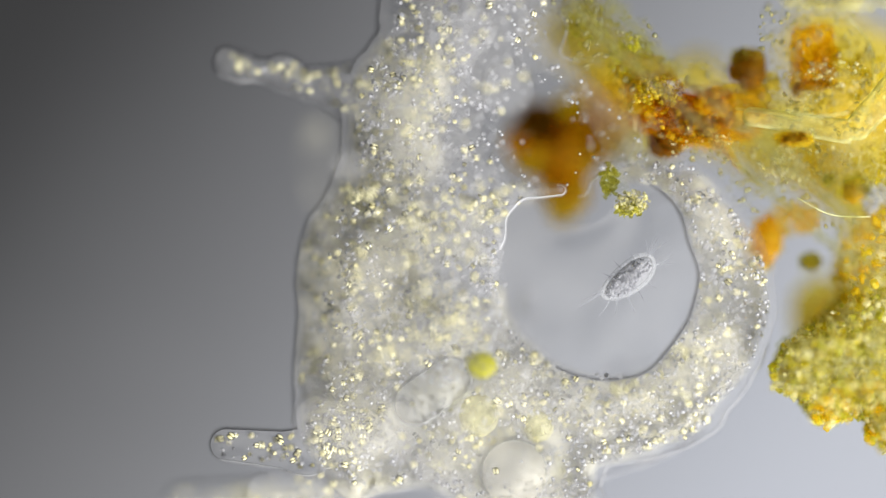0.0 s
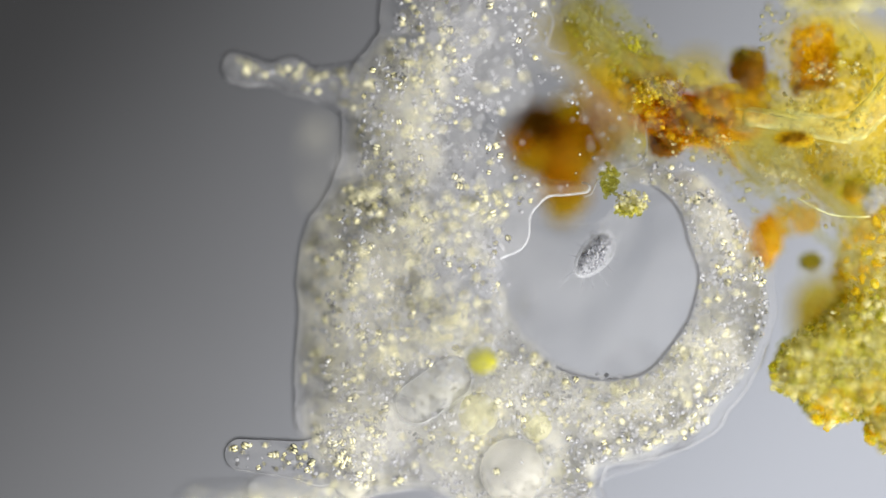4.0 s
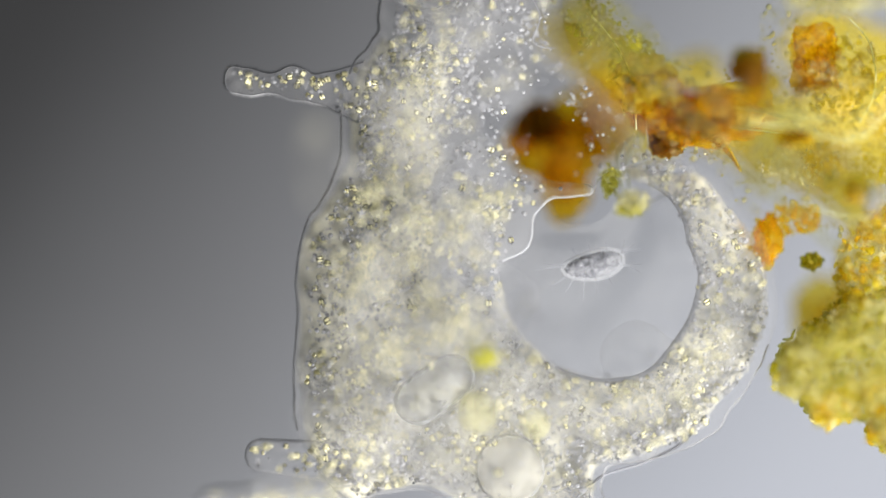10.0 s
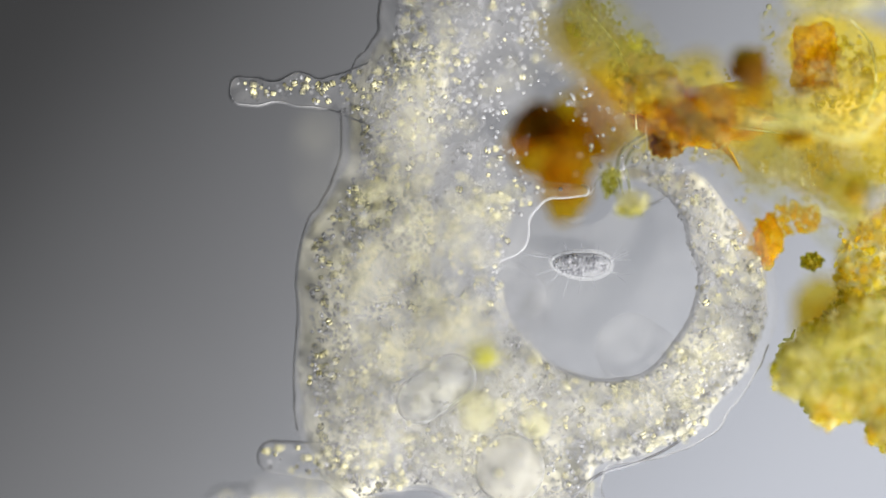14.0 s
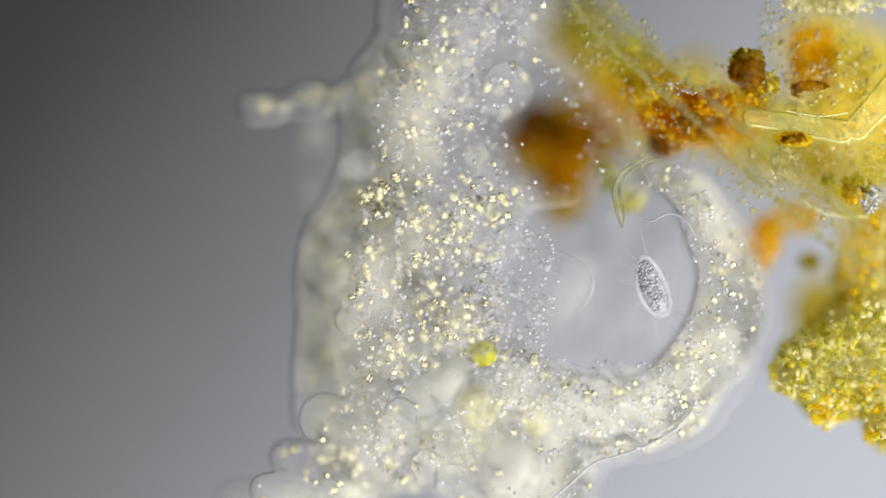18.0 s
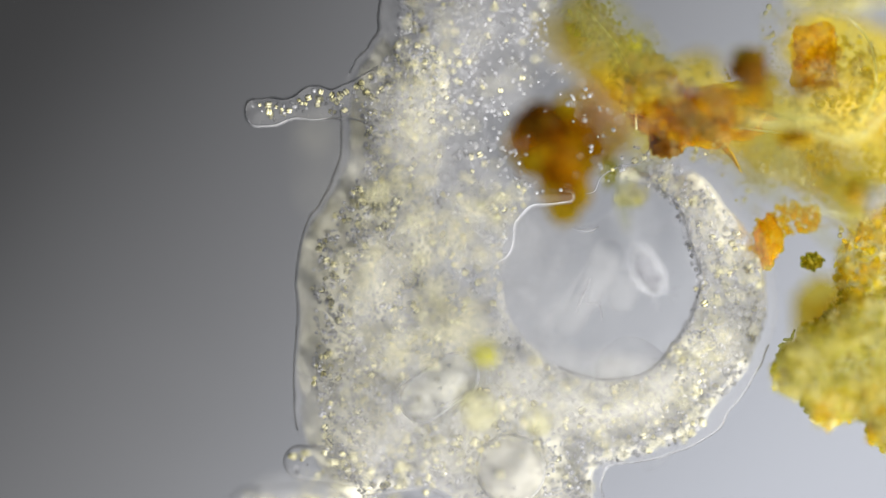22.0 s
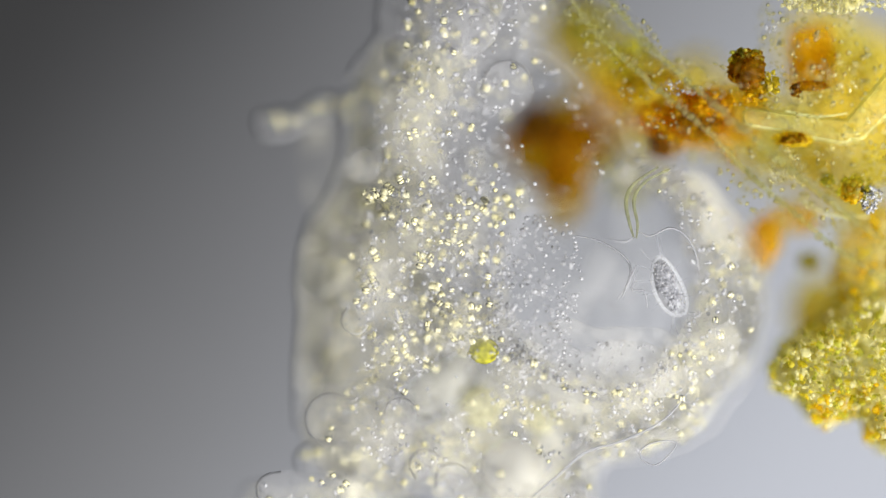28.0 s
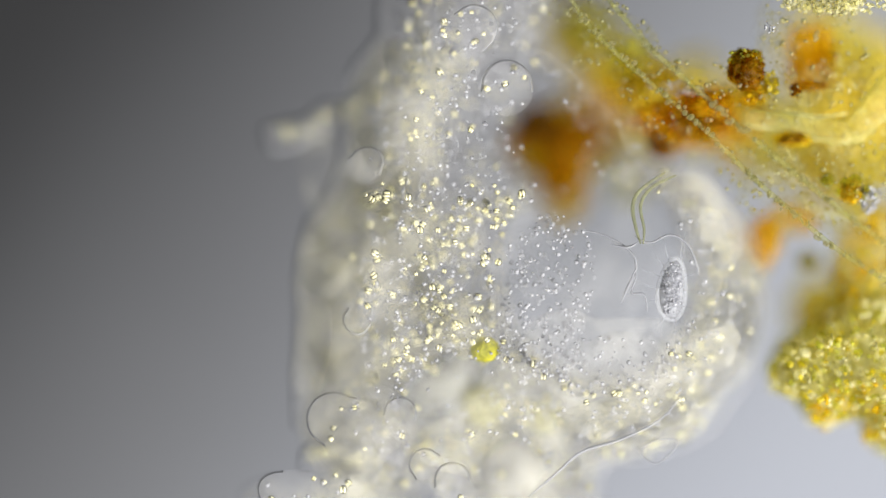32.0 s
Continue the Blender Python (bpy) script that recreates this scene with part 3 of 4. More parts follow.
    fold([(985, 438, 0.1), (1020, 445, 0.1), (1056, 463, 0.1), (1080, 488, 0.1), (1078, 520, 0.09), (1058, 552, 0.08)], [0.6, 1.6, 2.0, 2.2, 2.0, 0.5],
         [(0, -140, 30, -0.45), (14.5, -120, 20, -0.4), (17, -60, 5, -0.12), (19.5, -8, 0, -0.02), (23, 0, 0, 0), (25.5, 14, -12, 0.02), (28, 34, -20, 0.04), (32, 44, -30, 0.09)])
    fold([(1165, 292, 0.1), (1122, 322, 0.1), (1108, 352, 0.1), (1114, 392, 0.11), (1122, 418, 0.12)], [1.5, 3.0, 3.6, 3.0, 1.2],
         [(0, -14, -70, -0.4), (14.5, -14, -60, -0.3), (17, -22, -20, -0.02), (23, -14, -8, 0.0), (28, 0, 4, 0.05), (32, 12, 14, 0.1)], M_STRAND, "greenish strand of membrane above the vacuole")
    fold([(1185, 296, 0.1), (1142, 318, 0.1), (1122, 350, 0.1), (1128, 392, 0.11), (1126, 418, 0.12)], [1.5, 2.6, 3.0, 2.6, 1.2],
         [(0, -14, -70, -0.4), (14.5, -14, -60, -0.3), (17, -24, -20, -0.02), (23, -16, -8, 0.0), (28, 0, 4, 0.05), (32, 12, 14, 0.1)], M_STRAND, "greenish strand of membrane above the vacuole")
    fold([(1122, 405, 0.14), (1150, 418, 0.14), (1185, 404, 0.14), (1214, 418, 0.13), (1232, 452, 0.12), (1238, 480, 0.10)], [0.6, 2.0, 2.2, 2.2, 2.0, 0.6],
         [(0, 0, -60, -0.45), (14.5, 0, -55, -0.35), (18, 0, -26, -0.06), (23, 0, -14, -0.02), (28, 0, 0, 0), (32, 0, 12, 0.06)])
    fold([(1075, 432, 0.2), (1105, 436, 0.2), (1122, 428, 0.2)], [0.6, 3.0, 1.0], [(0, -90, -50, -0.55), (20, -80, -40, -0.45), (25, -20, -6, -0.06), (28, 0, -8, -0.02), (32, 6, 2, 0)])
    fold([(1126, 470, 0.2), (1112, 500, 0.2), (1100, 530, 0.19)], [1.0, 3.0, 0.8], [(0, -190, 40, -0.6), (20, -150, 30, -0.5), (24, -10, 10, -0.08), (28, 0, 0, -0.03), (32, 0, 6, 0)])
    fold([(1128, 480, 0.2), (1118, 512, 0.2), (1140, 516, 0.2), (1146, 545, 0.19)], [0.8, 2.2, 2.0, 0.6], [(0, -190, 40, -0.6), (20, -150, 30, -0.5), (24, -10, 10, -0.08), (28, 0, 0, -0.03), (32, 0, 6, 0)])
    fold([(1030, 348, -0.08), (1046, 343, -0.08), (1058, 318, -0.08), (1090, 300, -0.08), (1128, 292, -0.08), (1144, 262, -0.08), (1140, 214, -0.08)], [0.6, 1.0, 1.2, 1.1, 1.1, 1.0, 0.3],
         [(0, -8, 0, 0), (2.5, 0, 0, 0.02), (9, 2, 0, 0), (14.5, 0, 0, -0.02), (19, 4, -4, -0.06), (32, 10, -6, -0.12)], M_SOFT_RIM, "curved membrane along the top of the vacuole")
    fold([(945, 0, -0.1), (958, 30, -0.1), (946, 72, -0.1), (962, 84, -0.1), (985, 86, -0.1)], [1.2, 1.6, 1.6, 1.4, 0.4], [(0, 46, 20, 0), (9, 0, 0, 0), (32, -20, 0, 0)], M_SOFT_RIM, "edge of a false foot under the debris")
    fold([(676, -12, -0.1), (706, 4, -0.1), (742, 16, -0.1), (778, 14, -0.1), (806, -4, -0.1)], [0.6, 1.6, 2.0, 1.8, 0.5], [(0, -20, -40, -0.2), (5, -10, -22, -0.1), (9, 0, 0, 0), (22.5, 6, 0, 0), (32, 10, 6, 0.1)], M_RIM, "curved edge between two lobes")
    fold([(935, 880, 0.17), (985, 838, 0.17), (1030, 800, 0.17), (1100, 778, 0.16), (1170, 742, 0.15), (1215, 690, 0.14)], [1.2, 2.6, 2.8, 2.6, 2.4, 0.8], [(0, 50, 44, -0.35), (14, 30, 40, -0.3), (19, 20, 16, -0.06), (32, 0, 0, 0.02)], M_SOFT_RIM, "low ridge along the cell's edge")
    ring = [(1163 + 30 * math.cos(0.5236 * k) + 6 * math.sin(1.047 * k), 803 - 20 * math.sin(0.5236 * k) - 9 * math.cos(0.5236 * k), 0.13) for k in range(13)]
    fold(ring, [1.5] * 13, [(0, -70, -50, -0.5), (19, -30, -24, -0.34), (22, -6, 0, -0.06), (25, 0, 0, 0), (32, 6, -4, 0.03)], M_SOFT_RIM, "edge of a small clear bleb")
    for name, line, ra, mid, rows in (
        ("wall_bulge", ((1128, 625), (1150, 640)), 66, -0.08, [(0, -4, 70, -0.3), (5.5, 0, 40, -0.24), (9, 0, 14, -0.14), (12, 0, 0, -0.03), (14.5, -10, -6, 0), (18, -10, 30, -0.08), (32, -10, 40, -0.1)]),
        ("finger_fold", ((1005, 575), (1078, 452)), 29, -0.10, [(0, -160, 90, -0.3), (14.5, -120, 70, -0.25), (19, -20, 10, -0.02), (22.5, 0, 0, 0), (32, 0, 0, -0.04)]),
        ("finger_fold", ((1110, 505), (1100, 530)), 26, -0.10, [(0, -200, 130, -0.3), (14.5, -180, 100, -0.25), (20, -10, 10, -0.02), (22.5, 0, 0, 0), (32, 0, 0, -0.04)]),
    ):
        f = lambda p, q, line=line, ra=ra: capsule(p, q, line[0], line[1], ra, ra * 0.95) + 3 * ripple(p, q, 40, 81)
        box = (min(line[0][0], line[1][0]) - ra - 20, min(line[0][1], line[1][1]) - ra - 20, max(line[0][0], line[1][0]) + ra + 20, max(line[0][1], line[1][1]) + ra + 20)
        DRIFT.append((part(name, slab(name, f, box, 3, mid, 0.07, 0.05, ra * 1.0), M_VAC, cell, "smooth clear fold inside the vacuole"), rows))
    return cell


def ciliate():
    c = thing("ciliate", at(1113, 493, 0), "small transparent oval ciliate swimming in the food vacuole", "ciliate")
    rng = np.random.RandomState(7)
    bv, bf = BALL[4]
    x = bv[:, 0]
    w = 0.064 * (1 + 0.16 * x)
    body = np.stack([0.130 * x, bv[:, 1] * w * 0.84 + 0.008 * x * x, bv[:, 2] * 0.042], 1)
    part("body", mesh_of("body", body, bf.tolist()), M_CILIATE, c, "glassy granular body")
    ring = [(784 + 0.136 * math.cos(0.393 * k) / SQ, 441 - (0.060 * (1 + 0.16 * math.cos(0.393 * k)) * math.sin(0.393 * k) + 0.008 * math.cos(0.393 * k) ** 2) / SQ, 0.006) for k in range(17)]
    part("pellicle", tube("pellicle", ring, [4.6] * 17, 10, 1.0, False), M_SKIN, c, "clear outer skin, bright along one side")
    n = 210
    P = np.stack([rng.uniform(-0.115, 0.115, n), rng.uniform(-0.045, 0.045, n), np.full(n, 0.046)], 1)
    k = 1 - (P[:, 0] / 0.130) ** 2 - (P[:, 1] / 0.050) ** 2
    P = P[k > 0.1]
    P[:, 2] *= np.sqrt(k[k > 0.1]) * rng.uniform(0.8, 1.05, len(P))
    s = rng.uniform(0.0035, 0.0095, (len(P), 1)) * np.array([[1, 1, 0.8]])
    part("granule_swarm", grains("granule_swarm", P, s, 2, rng, 0.05), M_CILIATE_GRAIN, c, "fine granules in its plasma", "stuff")
    for i in range(3):
        v = part("food_vacuole", lump("food_vacuole", (0.017, 0.015, 0.012), i, 0.08, 2), M_CILIATE_GRAIN, c, "small round food vacuole")
        v.location = (-0.06 + 0.06 * i, 0.016 * (-1) ** i, 0.036)
    hairs = [(0.13, a, ln) for a, ln in ((60, 0.075), (38, 0.085), (20, 0.09), (4, 0.1), (-12, 0.09), (-30, 0.08))]
    hairs += [(0.05, -75, 0.06), (0.0, -95, 0.07), (-0.05, -110, 0.09), (-0.10, -130, 0.07), (0.07, 80, 0.05), (0.0, 98, 0.05), (-0.06, 112, 0.05)]
    hairs += [(-0.13, 178, 0.13), (-0.13, 160, 0.09), (-0.13, -158, 0.08)]
    for i, (x0, a, ln) in enumerate(hairs):
        a = radians(a)
        y0 = math.copysign(0.058 * math.sqrt(max(0.0, 1 - (x0 / 0.145) ** 2)), math.sin(a))
        pts = []
        for k in range(5):
            t = k / 4
            bend = a + 0.12 * (t - 0.3) * (-1) ** i
            pts.append(((x0 + math.cos(bend) * ln * t) / SQ + 784, 441 - (y0 + math.sin(bend) * ln * t) / SQ, 0.01 * math.sin(i * 2.1) * t))
        part("cirrus", tube("cirrus", pts, [1.3, 1.0, 0.8, 0.6, 0.3], 6), M_CIRRUS, c)
    return c


# ---- debris around the cell ----
def clump(name, label, blobs, seed, category="debris", group=""):
    """Blobs of (part, u, v, z, half axes, grains, grain size, material): a few cores and many flakes on them."""
    rng = np.random.RandomState(seed)
    o = at(*blobs[0][1:4])
    c = thing(name, o, label, category, group)
    for i, (kind, u, v, z, size, n, g, material) in enumerate(blobs):
        if kind == "core":
            ob = part("core", lump("core", [k * SQ for k in size], seed + i, 0.34, 4, 2.4), material, c)
            ob.location = at(u, v, z) - o
        else:
            n, g = int(n * 1.9), g * 0.68
            q = rng.normal(size=(n, 3))
            q *= (rng.uniform(0.15, 1, (n, 1)) ** 0.5) / np.linalg.norm(q, axis=1)[:, None]
            P = q * np.array(size) * SQ + np.array(at(u, v, z) - o)
            s = rng.uniform(0.45, 1.25, (n, 1)) * g * SQ * rng.uniform(0.55, 1.3, (n, 3))
            few = min(n, 70)
            flakes_of(c, kind[:-1], P[:few], s[:few], material, rng)
            if n > few:
                part(kind[:-1] + "_mass", grains(kind, P[few:], s[few:], 2, rng, 0.34), material, c, "", "stuff")
    return c


FLAKES = {}


def flakes_of(parent, name, P, sizes, material, rng):
    """Single flakes, on a few meshes that they share."""
    for p, k in zip(P, sizes):
        i = rng.randint(6)
        key = (material.name, name, i)
        if key not in FLAKES:
            FLAKES[key] = grains(name, np.zeros((1, 3)), np.ones((1, 3)), 2, np.random.RandomState(i), 0.34)
        ob = part(name, FLAKES[key], material, parent)
        ob.location = p
        ob.rotation_euler = rng.uniform(0, 6.2, 3)
        ob.scale = k


def surroundings():
    clump("brown_clump", "dark brown blurred clump of debris under the amoeba", [
        ("core", 955, 218, -0.48, (42, 36, 30), 0, 0, M_BROWN), ("core", 990, 260, -0.50, (84, 56, 26), 0, 0, M_DEEP), ("core", 1000, 325, -0.50, (42, 66, 22), 0, 0, M_DEEP), ("core", 1050, 215, -0.52, (70, 66, 22), 0, 0, M_DEEP),
        ("flakes", 955, 215, -0.48, (40, 34, 30), 70, 12, M_BROWN), ("flakes", 922, 255, -0.50, (26, 26, 20), 30, 11, M_GOLD),
        ("flakes", 985, 255, -0.50, (70, 52, 30), 24, 13, M_DEEP), ("flakes", 998, 315, -0.50, (32, 56, 26), 30, 12, M_DEEP), ("flakes", 975, 235, -0.46, (46, 36, 26), 16, 11, M_BROWN),
        ("flakes", 1055, 215, -0.48, (60, 56, 20), 24, 13, M_GOLD)], 3)
    clump("green_tuft", "yellow-green tuft of fine plant debris", [
        ("flakes", 1115, 105, -0.08, (45, 50, 40), 170, 5, M_LEAF), ("flakes", 1165, 165, -0.05, (48, 34, 40), 170, 6, M_YELLOW), ("flakes", 1050, 40, -0.12, (60, 45, 30), 80, 5, M_LEAF), ("core", 1140, 150, -0.1, (56, 52, 20), 0, 0, M_HAZE)], 5)
    clump("orange_clump", "orange and brown clump of plant debris", [
        ("core", 1235, 205, -0.2, (112, 52, 18), 0, 0, M_HAZE_AMBER), ("core", 1310, 185, -0.12, (56, 40, 16), 0, 0, M_HAZE), ("core", 1160, 175, -0.2, (60, 44, 16), 0, 0, M_HAZE_AMBER),
        ("core", 1225, 212, -0.04, (74, 38, 24), 0, 0, M_DEEP), ("core", 1180, 250, -0.12, (30, 26, 20), 0, 0, M_BROWN), ("core", 1262, 180, 0.04, (38, 22, 16), 0, 0, M_DEEP), ("core", 1200, 205, -0.12, (60, 50, 20), 0, 0, M_HAZE_AMBER),
        ("flakes", 1225, 210, -0.03, (88, 44, 40), 100, 7.5, M_AMBER), ("flakes", 1222, 208, -0.05, (80, 40, 34), 60, 8, M_DEEP), ("flakes", 1265, 182, 0.06, (42, 24, 24), 110, 6, M_AMBER),
        ("flakes", 1180, 256, -0.13, (30, 26, 26), 80, 7, M_BROWN), ("flakes", 1238, 218, -0.06, (50, 34, 26), 110, 7, M_BROWN)], 13)
    c = thing("fibre_bundle", at(1260, 262, -0.12), "brown bundle of loose plant fibres", "fibres")
    for i in range(6):
        y = i * 9
        part("fibre", tube("fibre", [(1215 + y, 230 + y * 0.3, -0.1), (1262 + y * 0.6, 250 + y * 0.3, -0.13), (1298 + y * 0.3, 282 + y * 0.5, -0.16)], [3.5, 3.0, 1.5]), M_AMBER if i % 2 else M_BROWN, c).location = -at(1260, 262, -0.12)
    clump("brown_ball", "dark brown rounded cyst with a green rim", [
        ("core", 1322, 122, 0.15, (31, 34, 30), 0, 0, M_BROWN), ("core", 1324, 126, 0.15, (24, 28, 24), 0, 0, M_BROWN), ("flakes", 1322, 122, 0.15, (34, 36, 32), 100, 6, M_BROWN), ("flakes", 1318, 104, 0.17, (32, 20, 22), 70, 5, M_GREEN),
        ("flakes", 1334, 160, 0.12, (22, 28, 20), 70, 6, M_AMBER), ("flakes", 1366, 146, 0.14, (16, 24, 14), 50, 5, M_YELLOW)], 23)
    clump("amber_crumbs", "golden crumbs on the amber tissue", [
        ("flakes", 1442, 98, -0.12, (48, 60, 30), 60, 8, M_GOLD), ("flakes", 1444, 118, -0.14, (46, 34, 26), 20, 8, M_GOLD)], 29)
    blk = thing("amber_slab", at(1442, 98, -0.16), "flat amber slab of decayed plant tissue", "debris")
    part("tissue", slab("tissue", lambda p, q: np.maximum(np.abs(p - 1442) - 42, np.abs(q - 96) - 58) + 9 * ripple(p, q, 26, 101) + 4 * ripple(p, q, 11, 102), (1370, 10, 1510, 180), 3.0, -0.15, 0.04, 0.04, 26, 0.4, 18, 103), M_HAZE_AMBER, blk).location = -at(1442, 98, -0.16)
    clump("brown_rod", "short curved brown rod beside the debris", [("core", 1436, 152, 0.1, (28, 9, 10), 0, 0, M_BROWN), ("flakes", 1408, 160, 0.16, (10, 14, 8), 14, 6, M_BROWN)], 30)
    clump("orange_flake", "orange flake of soft debris", [
        ("core", 1360, 425, -0.22, (24, 42, 22), 0, 0, M_HAZE_AMBER), ("flakes", 1356, 425, -0.22, (30, 44, 28), 45, 7, M_GOLD), ("flakes", 1405, 388, -0.24, (56, 30, 24), 110, 6, M_GOLD), ("core", 1358, 466, -0.19, (12, 12, 10), 0, 0, M_GOLD)], 31)
    clump("yellow_flake", "small yellow flake of debris", [("core", 1438, 463, -0.2, (17, 14, 12), 0, 0, M_GOLD), ("flakes", 1438, 463, -0.2, (22, 18, 14), 40, 5, M_GREEN)], 33)
    clump("diatom", "orange-brown spindle-shaped diatom lying in the debris", [("core", 1405, 246, 0.08, (34, 14, 14), 0, 0, M_AMBER), ("flakes", 1403, 246, 0.09, (28, 9, 10), 40, 6, M_BROWN)], 37, "diatom")
    clump("green_cyst", "small green and orange cyst with grey bubbles", [
        ("core", 1510, 340, 0.12, (20, 20, 18), 0, 0, M_AMBER), ("flakes", 1510, 340, 0.13, (22, 22, 16), 50, 6, M_AMBER), ("flakes", 1512, 334, 0.13, (32, 28, 22), 80, 5, M_LEAF), ("bubbles", 1540, 352, 0.13, (24, 26, 16), 50, 5, M_BUBBLE)], 41)
    clump("green_bead", "small green bead of algae", [("flakes", 1465, 318, 0.13, (13, 14, 10), 30, 5, M_LEAF)], 43)
    clump("sunken_block", "blurred amber block low beside the debris", [("core", 1462, 560, -0.58, (52, 66, 24), 0, 0, M_HAZE), ("flakes", 1480, 575, -0.56, (56, 56, 24), 60, 12, M_HAZE)], 45)
    scrap = clump("vacuole_debris", "yellow-green scrap at the vacuole's mouth", [
        ("flakes", 1078, 322, -0.04, (18, 32, 20), 40, 6, M_LEAF), ("bubbles", 1120, 360, 0.0, (32, 24, 20), 90, 4.5, M_PALE), ("flakes", 1112, 372, 0.0, (28, 14, 16), 50, 4.5, M_LEAF)], 47)
    DRIFT.append((scrap, [(0, 0, 0, 0), (15, 0, 0, 0), (18, 0, -8, -0.14), (23, 4, -18, -0.36), (32, 6, -24, -0.46)]))
    clump("bubble_heap", "heap of pale grey bubbles at the debris", [("bubbles", 1480, 4, 0.18, (110, 22, 24), 180, 6, M_PALE), ("bubbles", 1365, 50, 0.2, (16, 14, 10), 9, 4, M_BUBBLE), ("bubbles", 1390, 300, 0.1, (40, 44, 30), 70, 4, M_PALE), ("bubbles", 1200, 155, 0.1, (60, 16, 20), 20, 4, M_BUBBLE)], 49)
    # films of yellow matter, out of focus below
    for u, v, z, ra, rb, seed, material in ((1060, 85, -0.7, 105, 90, 91, M_HAZE), (1500, 110, -0.7, 110, 160, 92, M_HAZE), (1560, 210, -0.7, 90, 100, 93, M_HAZE), (1260, 190, -0.7, 100, 80, 94, M_HAZE), (1120, 200, -0.7, 90, 90, 95, M_HAZE), (1420, 270, -0.7, 120, 70, 96, M_HAZE), (1500, 330, -0.7, 80, 60, 98, M_HAZE)):
        f = thing("yellow_film", at(u, v, z), "thin blurred yellow film of decayed plant matter", "film", "yellow films")
        ob = part("film", slab("film", lambda p, q, u=u, v=v, ra=ra, rb=rb, seed=seed: capsule(p, q, (u - 30, v - 25), (u + 30, v + 30), ra * 0.7, rb * 0.7) + 18 * ripple(p, q, 45, seed), (u - 200, v - 200, u + 200, v + 220), 6, z, 0.05, 0.05, 60, 0.3, 40, seed), material, f)
        ob.location = -at(u, v, z)
    clump("yellow_litter", "scattered pale yellow litter between the clumps", [
        ("flakes", 1480, 190, 0.0, (110, 90, 60), 120, 5, M_PALE), ("flakes", 1500, 150, -0.15, (90, 90, 40), 120, 8, M_YELLOW), ("flakes", 1420, 290, -0.05, (90, 50, 50), 90, 4.5, M_PALE), ("flakes", 1550, 290, 0.0, (40, 50, 50), 80, 5, M_YELLOW), ("flakes", 1250, 260, -0.05, (70, 30, 40), 60, 4, M_PALE)], 99)
    # clear droplets and hairs caught in the litter
    rng = np.random.RandomState(111)
    dew = thing("litter_droplets", at(1330, 200, 0), "tiny clear droplets caught in the yellow litter", "droplets", kind="stuff")
    line = lambda p, q: np.minimum.reduce([capsule(p, q, (1020, 0), (1160, 170), 70, 60), capsule(p, q, (1160, 190), (1330, 190), 60, 45), capsule(p, q, (1420, 60), (1500, 260), 90, 90), capsule(p, q, (1330, 300), (1560, 340), 50, 60)])
    uu, vv = rng.uniform(940, 1600, 2600), rng.uniform(-20, 420, 2600)
    k = line(uu, vv) + 45 * ripple(uu, vv, 60, 112) < 0
    part("droplet_swarm", grains("droplet_swarm", world_of(uu[k], vv[k], rng.uniform(-0.2, 0.25, k.sum())) - np.array(at(1330, 200, 0)), rng.uniform(1.6, 4.8, (k.sum(), 1)) * SQ * rng.uniform(0.7, 1.3, (k.sum(), 3)), 2, rng), M_DEW, dew, "", "stuff")
    for i, pts in enumerate(([(1105, 140), (1135, 160), (1165, 195), (1240, 205)], [(1180, 172), (1260, 186), (1330, 196), (1420, 214)], [(1150, 214), (1260, 222), (1380, 236)], [(1500, 30), (1540, 80), (1548, 160), (1520, 220)], [(1390, 196), (1450, 206), (1500, 200)], [(1410, 350), (1470, 380), (1540, 384)], [(1040, 20), (1090, 80), (1120, 150), (1126, 230)])):
        z = (-0.12, -0.05, -0.14, -0.1, 0.1, 0.02, -0.12)[i]
        h = thing("fine_hair", at(*pts[0], z), "fine clear plant hair lying in the litter", "plant hair", "fine hairs")
        part("shaft", tube("shaft", [(a, b, z) for a, b in pts], [1.4] * len(pts), 6), M_WALL, h).location = -at(*pts[0], z)
    # bent hollow plant hair
    h = thing("plant_hair", at(1450, 225, 0.07), "bent hollow greenish plant hair", "plant hair")
    fld = lambda p, q: np.minimum(capsule(p, q, (1330, 207), (1494, 232), 18, 21), capsule(p, q, (1518, 226), (1620, 110), 24, 27)) + 2 * ripple(p, q, 40, 95)
    for nm, me, material in (("wall", slab("wall", fld, (1290, 60, 1680, 300), 3, 0.06, 0.05, 0.05, 22, 0.05), M_CLEAR_WALL), ("wall_edge", band("wall_edge", fld, (1290, 60, 1680, 300), 2.0, 4.5, 0.03, 0.1), M_WALL)):
        part(nm, me, material, h).location = -at(1450, 225, 0.07)
    # two long filaments over everything
    for line, z, seed in (([(1000, -20), (1042, 45), (1110, 112), (1180, 172), (1250, 232), (1330, 312), (1410, 382), (1480, 440), (1590, 512)], 0.22, 1), ([(1060, -20), (1150, 85), (1230, 156), (1310, 226), (1400, 302), (1480, 366), (1590, 450)], 0.26, 2)):
        f = thing("filament", at(1250, 232, z), "long thin green algal filament set with small beads", "filament", "algal filaments")
        part("strand", tube("strand", [(a, b, z) for a, b in line], [4.8] * len(line), 8), M_THREAD, f).location = -at(1250, 232, z)
        rng = np.random.RandomState(seed)
        P = []
        for _ in range(130):
            i = rng.randint(len(line) - 1)
            t = rng.uniform()
            a = np.array(line[i]) * (1 - t) + np.array(line[i + 1]) * t + rng.normal(size=2) * 4.5
            P.append(at(a[0], a[1], z + rng.uniform(0, 0.02)) - at(1250, 232, z))
        P = np.array([p[:] for p in P])
